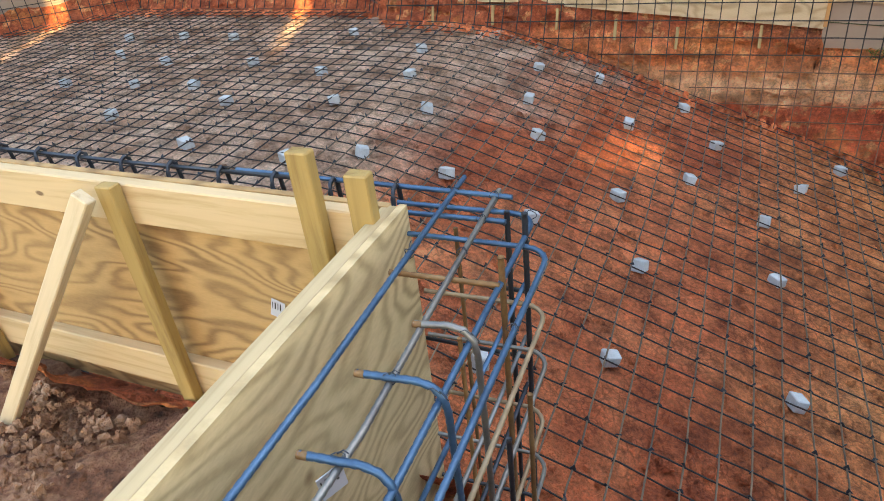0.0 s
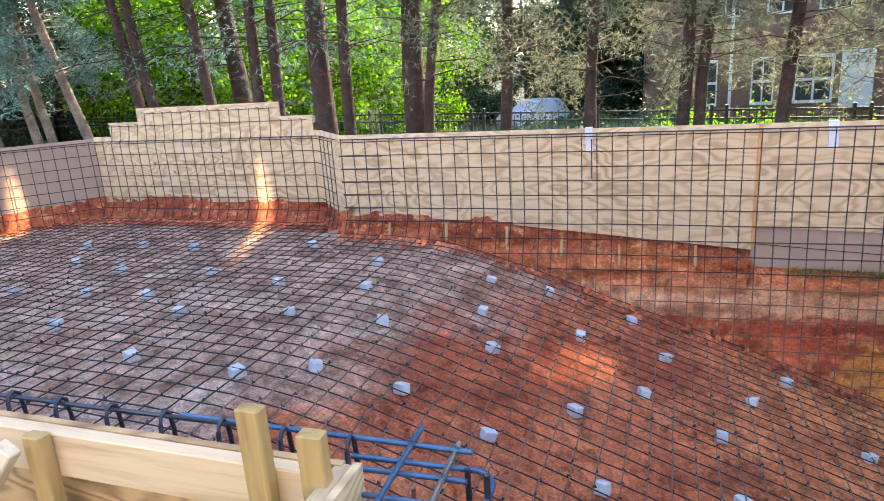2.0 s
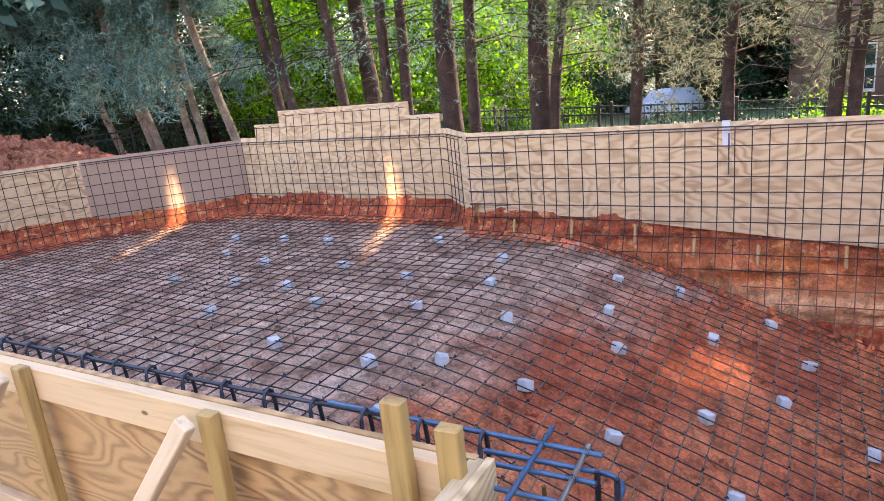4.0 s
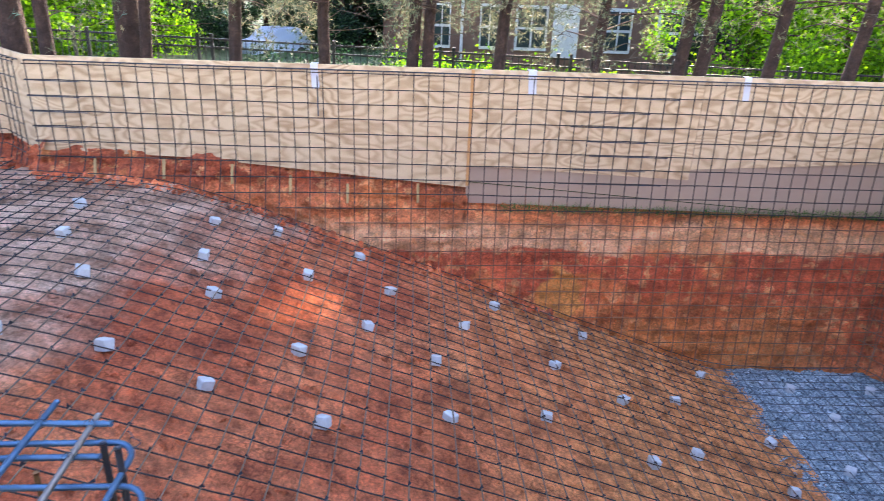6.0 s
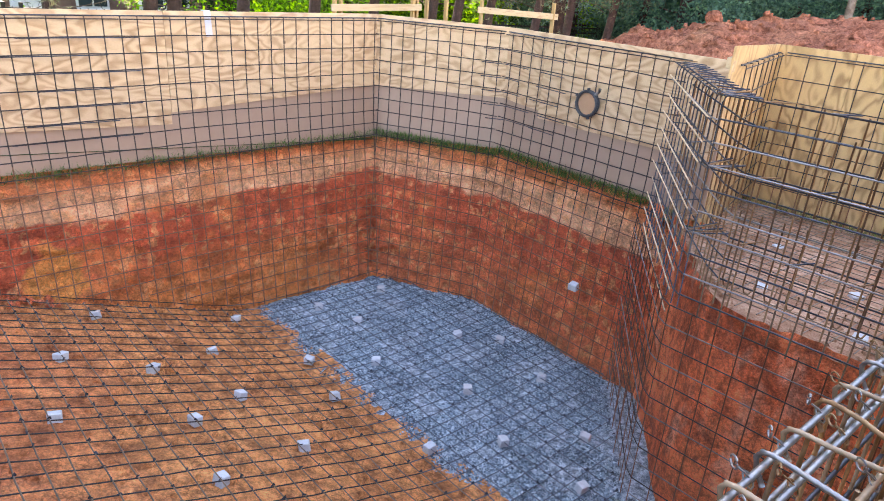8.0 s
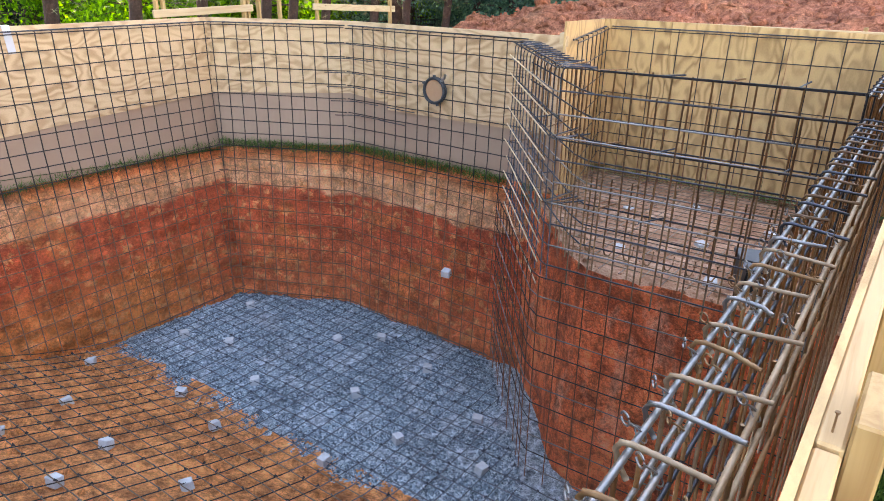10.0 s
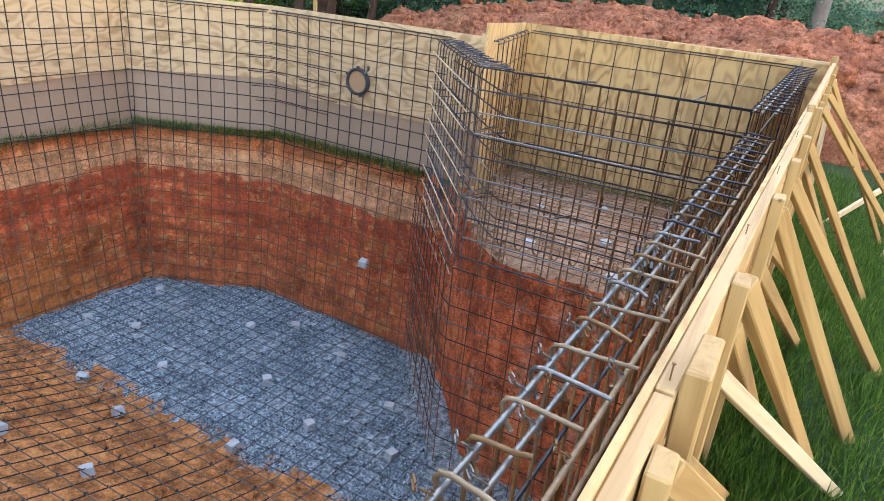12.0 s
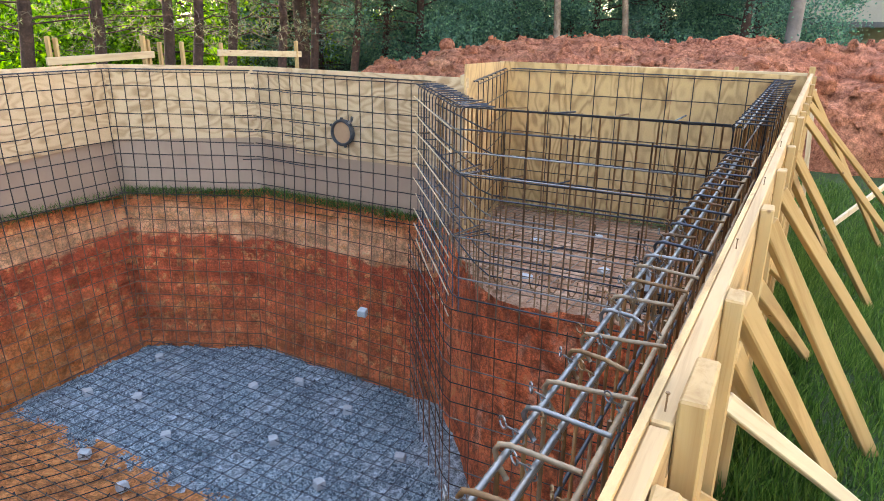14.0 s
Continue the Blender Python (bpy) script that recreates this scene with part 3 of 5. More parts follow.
# ---------------------------------------------------------------- formwork
def panel(parent, a, b, top, bot, material, depth=0.018, back=0.0, name="panel"):
    """A sheet between plan points a and b (its inner face on that line, 'back' behind it); top and bot are pairs of heights."""
    a, b = Vector((*a, 0)), Vector((*b, 0))
    along = (b - a).normalized()
    a, b = a - along * back, b + along * back
    outw = Vector((along.y, -along.x, 0))
    bm = bmesh.new()
    v = []
    for d in (back, back + depth):
        for p, t, z in ((a, top[0], bot[0]), (b, top[1], bot[1])):
            q = p + outw * d
            v += [bm.verts.new((q.x, q.y, z)), bm.verts.new((q.x, q.y, t))]
    for f in ((0, 2, 3, 1), (4, 5, 7, 6), (0, 1, 5, 4), (2, 6, 7, 3), (1, 3, 7, 5), (0, 4, 6, 2)):
        bm.faces.new([v[k] for k in f])
    bmesh.ops.recalc_face_normals(bm, faces=bm.faces[:])
    return part(name, bm, material, parent)


def outward(a, b):
    d = (Vector(b) - Vector(a)).normalized()
    return Vector((d.y, -d.x))


def plate(parent, a, b, z=0.0, d=0.089, w=0.038, off=0.018, material=None, name="top_plate"):
    a, b = Vector(a), Vector(b)
    o = outward(a, b) * (off + w / 2)
    mt = material or (WOOD_X if abs((b - a).x) > abs((b - a).y) else WOOD_Y)
    return part(name, board((*(a + o), z - d / 2 - 0.002), (*(b + o), z - d / 2 - 0.002), w, d), mt, parent)


north = thing("north_formwork", "pale plywood pool formwork with a grey-brown board below", "formwork", "pool formwork")
panel(north, (2.2, 6.6), (0.17, 6.6), (0, 0), (-1.0, -0.95), PLY_PALE)
panel(north, (4.62, 6.6), (2.206, 6.6), (0, 0), (-1.24, -1.03), PLY_PALE)
panel(north, (7.04, 6.6), (4.626, 6.6), (0, 0), (-1.1, -1.0), PLY_PALE)
panel(north, (9.6, 6.6), (7.046, 6.6), (0, 0), (-0.84, -0.98), PLY_PALE)
panel(north, (9.6, 6.6), (4.64, 6.6), (-0.75, -0.9), (-1.5, -1.42), GREYBOARD, 0.012, 0.022, "grey_board")
plate(north, (9.6, 6.6), (0.17, 6.6))
part("seam_batten", board((4.632, 6.594, -0.004), (4.628, 6.594, -1.22), 0.034, 0.008, Vector((0, 1, 0)), 0.001), TREATED_RED, north, "orange-brown batten over the sheet joint")
corner = thing("corner_formwork", "pale plywood corner formwork over a grey-brown board", "formwork", "pool formwork")
panel(corner, RIM[5], RIM[6], (0, 0), (-0.78, -0.84), PLY_PALE)
panel(corner, RIM[5], RIM[6], (-0.7, -0.75), (-1.38, -1.5), GREYBOARD, 0.012, 0.022, "grey_board")
plate(corner, RIM[5], RIM[6])
east = thing("east_formwork", "golden plywood formwork over a grey-brown board", "formwork", "pool formwork")
panel(east, (10.274, 4.5), RIM[5], (0, 0), (-0.82, -0.78), PLY_PALE)
panel(east, RIM[4], (10.274, 4.494), (0, 0), (-0.88, -0.9), PLY_PALE)
panel(east, RIM[4], RIM[5], (-0.7, -0.7), (-1.4, -1.38), GREYBOARD, 0.012, 0.022, "grey_board")
plate(east, RIM[4], RIM[5])
spa_side = thing("spa_side_formwork", "golden plywood side form of the spa", "formwork", "pool formwork")
panel(spa_side, RIM[3], RIM[4], (0.03, 0.12), (-1.9, -1.6), PLY_GOLD)
plate(spa_side, RIM[3], RIM[4], 0.025)
spa_back = thing("spa_back_formwork", "tall golden plywood back form of the spa", "formwork", "pool formwork")
panel(spa_back, (12.4, -0.33), (12.42, 0.96), (0.0, 0.02), (-1.72, -1.75), PLY_GOLD)
panel(spa_back, (12.42, 0.966), (12.43, 2.18), (0.02, 0.03), (-1.75, -1.8), PLY_GOLD)
panel(spa_back, (12.43, 2.186), (12.45, 2.98), (0.03, 0.03), (-1.8, -1.85), PLY_GOLD)
plate(spa_back, (12.4, -0.33), (12.45, 3.05), 0.03, 0.075)
part("stake", board((12.52, 0.345, -1.9), (12.52, 0.345, 0.06), 0.05, 0.04, Vector((0, 1, 0)), 0.002), WOOD_Z, spa_back)
raised = thing("raised_formwork", "stepped pale plywood formwork rising above the rest", "formwork", "pool formwork")
panel(raised, (-0.35, 7.1), (-4.0, 7.1), (0.02, 0.02), (-0.9, -0.92), PLY_PALE)
panel(raised, (-0.45, 7.125), (-3.7, 7.125), (0.21, 0.21), (-0.1, -0.1), PLY_PALE)
panel(raised, (-0.92, 7.15), (-3.2, 7.15), (0.39, 0.39), (0.0, 0.0), PLY_PALE)
plate(raised, (-0.45, 7.17), (-3.7, 7.17), 0.2)
ret = thing("return_formwork", "pale plywood return of the raised formwork", "formwork", "pool formwork")
panel(ret, RIM[7], RIM[8], (0.0, 0.02), (-0.95, -0.92), PLY_PALE)
plate(ret, RIM[7], RIM[8])
west = thing("west_formwork", "grey-brown board formwork at the shallow end", "formwork", "pool formwork")
panel(west, RIM[9], RIM[10], (0.0, 0.0), (-0.9, -0.9), GREYBOARD, 0.012, 0, "grey_board")
plate(west, RIM[9], RIM[10], off=0.012)
farwest = thing("far_west_formwork", "pale plywood formwork at the shallow end", "formwork", "pool formwork")
panel(farwest, RIM[10], RIM[11], (0.0, 0.0), (-0.85, -0.85), PLY_PALE)
panel(farwest, RIM[11], RIM[12], (0.0, 0.0), (-0.85, -0.85), PLY_PALE)
plate(farwest, RIM[10], RIM[11])

# box that juts into the pool
box = thing("box_formwork", "plywood box form with pine plates, stakes and braces", "formwork", "pool formwork")
panel(box, (-6.3, 0.665), (0.86, 0.665), (0, 0), (-0.85, -0.85), PLY_BOLD)
panel(box, (0.866, 0.665), (3.237, 0.665), (0, 0), (-0.85, -0.8), PLY_BOLD)
plate(box, (-6.3, 0.665), (0.4, 0.665), 0.0, 0.116, material=WHITEWOOD_X)
plate(box, (0.404, 0.665), (3.215, 0.665), 0.0, 0.116, material=WHITEWOOD_X)
plate(box, (-6.3, 0.665), (3.215, 0.665), -0.6, 0.125, name="bottom_plate", material=WHITEWOOD_X)
panel(box, (3.275, 0.665), (3.265, -0.165), (0, 0), (-0.95, -0.95), PLY_SIDE)
plate(box, (3.275, 0.66), (3.265, -0.165), material=WHITEWOOD_Y)
for x, top in ((3.083, 0.145), (3.214, 0.107), (2.478, 0.004), (1.6, 0.01), (0.75, 0.02)):
    part("stake", board((x + 0.005, 0.588, -0.95), (x, 0.59, top), 0.054, 0.034, Vector((0, 1, 0)), 0.0015), TREATED, box, "treated timber stake")
for x in (2.44, 1.56, 0.71):
    timber("brace", (x, 0.548, -0.012), (x - 0.62, 0.37, -0.87), 0.05, 0.034, WHITEWOOD, box, "white pine brace", Vector((0, 1, 0)))

# south form along the lawn
south = thing("south_formwork", "pine formwork along the lawn, held by posts and braces", "formwork", "pool formwork")


def south_y(x):
    return -0.158 - 0.02 * (x - 3.28)


for x0, x1 in ((3.28, 5.0), (5.006, 7.44), (7.446, 9.88), (9.886, 12.4)):
    panel(south, (x0, south_y(x0)), (x1, south_y(x1)), (0, 0), (lawn_z(x0, -0.3) - 0.2, lawn_z(x1, -0.3) - 0.2), PLY_GOLD, 0.012)
for x0, x1, top, d in ((3.28, 5.37, -0.004, 0.085), (5.374, 8.58, 0.0, 0.085), (8.584, 12.4, 0.03, 0.11)):
    plate(south, (x0, south_y(x0)), (x1, south_y(x1)), top, d, 0.03, 0.012, material=WOOD_S)


def post(x, top, w=0.064, d=0.034, out=0.0):
    y = south_y(x) - 0.044 - d / 2 - out
    part("post", board((x, y, lawn_z(x, y) - 0.1), (x, y, top), w, d, Vector((0, 1, 0)), 0.002), WOOD_Z, south)


def prop(x, z, foot, w=0.034, d=0.05, material=None, label="", out=0.064):
    """A slanting brace from the outer side of the post at x, height z, to a foot on the lawn."""
    y = south_y(x) - out
    timber("brace", (x + 0.012, y, z), (*foot, lawn_z(*foot) - 0.05), w, d, material or WOOD_Z, south, label)


for x, top in ((4.45, -0.02), (5.225, -0.008), (5.87, 0.0), (6.6, 0.0), (7.24, -0.01), (7.95, -0.03), (9.3, -0.02), (9.9, -0.03), (10.6, -0.04), (11.3, 0.0), (12.1, 0.02)):
    post(x, top)
post(5.44, 0.036, 0.13, 0.036)
post(8.61, 0.035, 0.05, 0.04, -0.035)
post(8.64, 0.02, 0.064, 0.034, 0.004)
prop(4.45, -0.02, (5.4, -0.5))
prop(5.225, -0.03, (6.25, -0.56))
prop(5.44, -0.17, (6.5, -0.385))
prop(5.87, -0.015, (6.93, -0.635))
prop(5.87, -0.12, (7.22, -0.435))
prop(5.87, -0.225, (6.78, -0.738), 0.034, 0.04, WHITEWOOD, "white pine brace")
prop(6.6, -0.045, (7.19, -0.78))
prop(6.6, -0.24, (8.36, -0.58))
prop(7.24, -0.09, (8.18, -0.965))
prop(7.24, -0.36, (9.77, -0.59))
prop(8.61, -0.17, (9.78, -1.0))
prop(8.61, -0.28, (11.97, -0.8))
prop(9.9, -0.12, (11.34, -1.5))
prop(11.0, -0.13, (12.5, -1.75))
prop(11.3, -0.05, (12.9, -1.35))
part("stake", board((12.9, -0.345, -1.9), (12.9, -0.37, 0.07), 0.05, 0.06, Vector((0, 1, 0)), 0.002), WOOD_Z, south)
part("stake", board((12.9, -0.55, -1.9), (12.9, -0.418, -0.16), 0.04, 0.048, Vector((0, 1, 0)), 0.002), WHITEWOOD, south, "white pine stake")
part("brace", board((13.3, -0.76, lawn_z(13.3, -0.76) - 0.03), (14.2, -1.45, -1.3), 0.036, 0.07, Vector((0, 0, 1)), 0.002), WHITEWOOD, south, "white pine brace")
part("brace", board((12.1, -1.25, lawn_z(12.1, -1.2) - 0.03), (13.2, -2.1, -1.3), 0.036, 0.07, Vector((0, 0, 1)), 0.002), WHITEWOOD, south, "white pine brace")


for x, lean in ((5.40, 0.006), (6.17, -0.004), (6.9, 0.003), (7.7, -0.005)):
    bm = bmesh.new()
    y = south_y(x) - 0.026
    tube(bm, [(x, y, -0.01), (x + lean, y, 0.022)], 0.0013, 6)
    tube(bm, [(x + lean, y, 0.022), (x + lean, y, 0.0238)], 0.0032, 8)
    part("nail", bm, RUSTY, south, "steel nail standing proud")

# ---------------------------------------------------------------- reinforcing
IN = inset(RIM, 0.14)


def runs(pts, ok):
    best, cur = [], []
    for p in pts:
        if ok(p):
            cur.append(p)
        else:
            best, cur = (cur if len(cur) > len(best) else best), []
    return cur if len(cur) > len(best) else best


def on_floor(p):
    x, y = p[0], p[1]
    if not inside(IN, x, y):
        return False
    if x > 8.5 and y < 1.72 + max(0.0, x - 8.6) * 0.86:
        return False
    return True


floor_mat = thing("floor_rebar_mat", "tied grid of thin dark steel bars over the pit floor", "rebar mat")
y = 0.3
while y < 7.0:
    seg = runs([(x, y, mat_z(x, y)) for x in spread(-6.7, 10.4, 0.2)], on_floor)
    if len(seg) > 2:
        bar([(px, py + random.uniform(-0.006, 0.006), pz + random.uniform(-0.006, 0.006)) for px, py, pz in seg], 0.0048, floor_mat, STEEL_MESH, low_end=(DUST_STEEL, DEEP + 0.1))
    y += CELL
x = -6.6
while x < 10.3:
    seg = runs([(x, y, mat_z(x, y) + 0.011) for y in spread(-0.1, 7.0, 0.25)], on_floor)
    if len(seg) > 2:
        bar([(px + random.uniform(-0.006, 0.006), py, pz + random.uniform(-0.006, 0.006)) for px, py, pz in seg], 0.0048, floor_mat, DUST_STEEL if x > 7.6 else MESH_TAN if x > 1.2 else STEEL_MESH)
    x += CELL


def wall_mat(name, a, b, lean=0.2, off=0.065, hook=0.05, low=None, step=CELL, level=CELL):
    """Curtain of vertical and level bars on the line a-b, inside the form."""
    a, b = Vector(a), Vector(b)
    along = (b - a).normalized()
    inward = Vector((-along.y, along.x))
    length = (b - a).length
    th = thing(name, "tied grid of thin dark steel bars in front of plywood", "rebar mat", "wall rebar mats")
    low = low or (lambda p: mat_z(p.x, p.y))

    def place(s, z, extra=0.0):
        p = a + along * s
        zb = low(p)
        k = max(0.0, min(1.0, (-0.95 - z) / max(0.3, -0.95 - zb)))
        q = p + inward * (off + extra + lean * k)
        return (q.x, q.y, z)

    s = 0.08
    while s < length - 0.04:
        zb = low(a + along * s + inward * 0.25)
        j = random.uniform(-0.012, 0.012)
        pts = [place(s, -0.045, -hook), place(s, -0.05), place(s, -0.075)]
        pts += [place(s + j * (k / 6), -0.075 + (zb + 0.075) * k / 6) for k in range(1, 7)]
        bar(pts, 0.0055, th, STEEL_MESH, low_end=(REDDISH_STEEL, -1.45))
        s += step
    z = -0.07
    while z > -3.3:
        seg = runs([place(t, z + random.uniform(-0.004, 0.004), 0.011) for t in spread(0.03, length - 0.03, 0.3)], lambda p: low(Vector(p[:2])) < z - 0.03)
        if len(seg) > 1:
            bar(seg, 0.0054, th, REDDISH_STEEL if z < -1.55 else STEEL_MESH)
        z -= level
    bar([place(0.03, -0.045, -0.03), place(length - 0.03, -0.045, -0.03)], 0.007, th, STEEL, "top_bar")
    return th


wall_mat("north_rebar_mat", RIM[6], RIM[7])
wall_mat("corner_rebar_mat", RIM[5], RIM[6])
wall_mat("east_rebar_mat", (10.2, 2.72), RIM[5])
wall_mat("return_rebar_mat", RIM[7], RIM[8], 0.1)
wall_mat("raised_rebar_mat", RIM[8], RIM[9])
upper = thing("raised_upper_rebar_mat", "thin dark bars rising against the stepped plywood", "rebar mat", "wall rebar mats")
x = -3.62
while x < -0.5:
    top = 0.33 if -3.15 < x < -0.95 else 0.17
    bar([(x, 7.04, -0.06), (x, 7.06, 0.02), (x, 7.09, top), (x - 0.05, 7.1, top + 0.01)], 0.005, upper, STEEL_MESH)
    x += CELL
bar([(-3.65, 7.07, 0.16), (-0.5, 7.07, 0.16)], 0.005, upper, STEEL_MESH)
bar([(-3.15, 7.08, 0.32), (-0.95, 7.08, 0.32)], 0.005, upper, STEEL_MESH)
wall_mat("west_rebar_mat", RIM[9], RIM[10])
wall_mat("far_west_rebar_mat", RIM[10], RIM[11])
wall_mat("spa_back_rebar_mat", (12.4, -0.16), (12.45, 2.9), 0.0, low=lambda p: SHELF - 0.3, step=0.27, level=0.24)
wall_mat("spa_side_rebar_mat", (12.35, 2.95), (10.35, 2.44), 0.0, low=lambda p: SHELF - 0.3, step=0.27, level=0.24)


def cage_line(pts, name, zs_top, z_low, r, material, step=0.152, level=0.152, upright=None, hoop=None):
    """One curtain along a plan polyline."""
    th = thing(name, "cage of thick dark rebar tied with wire", "rebar cage", "rebar cages")
    pts = [Vector(p) for p in pts]
    z = zs_top
    while z > z_low + 0.05:
        bar([(p.x, p.y, z + random.uniform(-0.008, 0.008)) for p in pts], r, th, GREY_STEEL if random.random() < 0.5 else material)
        z -= level
    for p, q in zip(pts, pts[1:]):
        d = q - p
        n = max(1, round(d.length / step))
        for k in range(n):
            m = p + d * (k / n)
            low = (m.x + random.uniform(-0.02, 0.02), m.y + random.uniform(-0.02, 0.02), z_low)
            if hoop:
                o = Vector(hoop)
                up = [(m.x + o.x * u, m.y + o.y * u, zs_top + h) for u, h in ((1.0, 0.0), (0.25, 0.012), (0.06, -0.002), (0.0, -0.04))]
            else:
                up = [(m.x, m.y, zs_top + random.uniform(0.0, 0.03))]
            bar(up + [low], r, th, upright or material)
    return th


DAM_A = [(8.62, -0.06), (8.62, 1.67), (8.68, 1.75), (10.08, 2.86)]
DAM_B = [(8.86, -0.06), (8.86, 1.53), (9.0, 1.7), (10.2, 2.72)]
cage_line(DAM_A[1:], "spa_dam_outer_cage", -0.06, -1.55, 0.005, STEEL, 0.155, hoop=(0.17, -0.17))
cage_line(DAM_A[:2], "spa_dam_outer_cage", -0.2, -1.55, 0.0058, STEEL, 0.16, upright=RUST_DARK)
cage_line(DAM_B, "spa_dam_inner_cage", -0.09, -1.5, 0.006, STEEL, 0.12, 0.152, upright=RUSTY)
rungs = thing("spa_dam_rungs", "short bars that tie the two curtains of the spa wall", "rebar", "splice bars")
for pa, pb in ((DAM_A, DAM_B),):
    for k in range(15):
        u = k / 14
        i = min(2, int(u * 3))
        p, q = Vector(pa[i]).lerp(Vector(pa[i + 1]), u * 3 - i), Vector(pb[i]).lerp(Vector(pb[i + 1]), u * 3 - i)
        for z in (-0.05, -0.52, -0.97):
            bar([(*p, z), (*q, z + random.uniform(-0.02, 0.02))], 0.005, rungs, STEEL if k % 2 else RUSTY, "rung")
for z in (-0.045, -0.51):
    bar([(8.6 + random.uniform(-0.02, 0.02), 0.0, z), (8.63, 1.64, z - 0.01), (8.7, 1.74, z), (9.7, 2.54, z)], 0.0052, rungs, STEEL, "splice_bar")
BANK = [(8.56, -0.06), (8.56, 1.69), (8.63, 1.79), (10.08, 2.96)]
cage_line(BANK, "spa_bank_rebar_mat", -1.5, -3.3, 0.0046, STEEL_MESH, 0.17, upright=REDDISH_STEEL)

# bars lapped along the slanting part of the spa wall, coloured as if sunlit
slant = thing("slanting_splice_bars", "bare bars along the slanting spa wall, painted bright as sunlit steel", "rebar", "splice bars")
for k in range(10):
    z = -0.2 - 0.155 * k + 0.012 * math.sin(k * 4)
    j = 0.03 * math.sin(k * 2.3)
    bar([(10.08 + j, 2.885, z + 0.02), (9.4, 2.345, z), (8.67, 1.77, z - 0.01)], 0.0058, slant, SUNLIT_STEEL, "splice_bar")

# mat on the spa shelf
shelf_mat = thing("spa_floor_rebar_mat", "tied grid of thin bars just over the spa shelf", "rebar mat")


def shelf_z(x):
    return SHELF + 0.05 - 0.3 * (x - 8.8) / 3.7


y = 0.0
while y < 3.0:
    x0 = 8.85 if y < 1.5 else 8.95 + (y - 1.5) * 1.19
    bar([(x0, y, shelf_z(x0)), (12.3, y + 0.02, shelf_z(12.3))], 0.0042, shelf_mat, MESH_TAN)
    y += CELL
x = 8.95
while x < 12.3:
    y1 = min(1.5 + max(0.0, (x - 8.95) / 1.19), 3.1)
    bar([(x, -0.1, shelf_z(x) + 0.01), (x + 0.015, y1, shelf_z(x) + 0.01)], 0.0042, shelf_mat, MESH_TAN)
    x += CELL
hooks = thing("spa_wall_hooks", "dark bars hooked under the spa wall cage", "rebar", "splice bars")
for k in range(11):
    y = 0.05 + 0.145 * k
    bar([(8.88, y, -0.8), (8.88, y + 0.01, -1.3), (8.9, y, -1.36), (8.95, y - 0.01, -1.385), (9.0, y - 0.02, -1.36), (9.02, y - 0.02, -1.3)], 0.0058, hooks, RUSTY, "hooked_bar")

# south beam cage
beam = thing("south_beam_cage", "bond beam cage of bare and rusted rebar along the form", "rebar cage", "rebar cages")


def beam_y(x):
    return 0.022 - 0.013 * (x - 5.4)


BEAM = -0.2
for o, dz, r, mt in ((0.0, 0.0, 0.0064, GREY_STEEL), (-0.055, 0.0, 0.006, GREY_STEEL), (-0.135, -0.005, 0.006, PALE_RUST), (0.014, -0.17, 0.006, GREY_STEEL), (-0.13, -0.16, 0.006, PALE_RUST),
                     (0.014, -0.34, 0.0058, STEEL), (-0.13, -0.34, 0.0058, RUSTY), (0.014, -0.55, 0.0058, STEEL), (0.014, -0.8, 0.0058, STEEL)):
    bar([(x, beam_y(x) + o, BEAM + dz) for x in (3.65, 5.3, 7.0, 8.75)], r, beam, mt, "long_bar", 8, lambda p: 5.0 < p.x < 7.0 and p.z > -0.3)
x, n = 3.75, 0
while x < 8.7:
    mt = (PALE_RUST, RUSTY, PALE_RUST, GREY_STEEL)[n % 4] if x < 6.7 else (STEEL, RUST_DARK)[n % 2]
    j = 0.016 * math.sin(n * 2.7)
    o = beam_y(x) + 0.004
    reach = (0.165, 0.09, 0.135, 0.15, 0.16, 0.12)[n % 6]
    bar([(x + j, o - 0.008, BEAM - 0.05), (x + j, o + 0.008, BEAM - 0.026), (x + j, o + 0.015, BEAM), (x + j, o + 0.008, BEAM + 0.015), (x + j, o - 0.01, BEAM + 0.019), (x + j * 0.5, o - 0.065, BEAM + 0.016), (x - j, o - reach, BEAM + 0.012)],
        0.005, beam, mt, "tie_bar", 8, lambda p: 5.0 < p.x < 6.8)
    um = (RUST_BRIGHT, PALE_RUST, RUSTY)[n % 3]
    bar([(x + j, o + 0.01, BEAM - 0.026), (x + j * 2, o + 0.014, -1.6)], 0.0048, beam, um, "upright", 6, lambda p: 5.0 < p.x < 6.5 and p.z > -0.6)
    if n % 2:
        bar([(x + 0.06, o - 0.13, BEAM), (x + 0.06 + j, o - 0.13, -1.6)], 0.0048, beam, RUSTY if n % 4 == 1 else PALE_RUST, "upright")
    x += 0.123
    n += 1

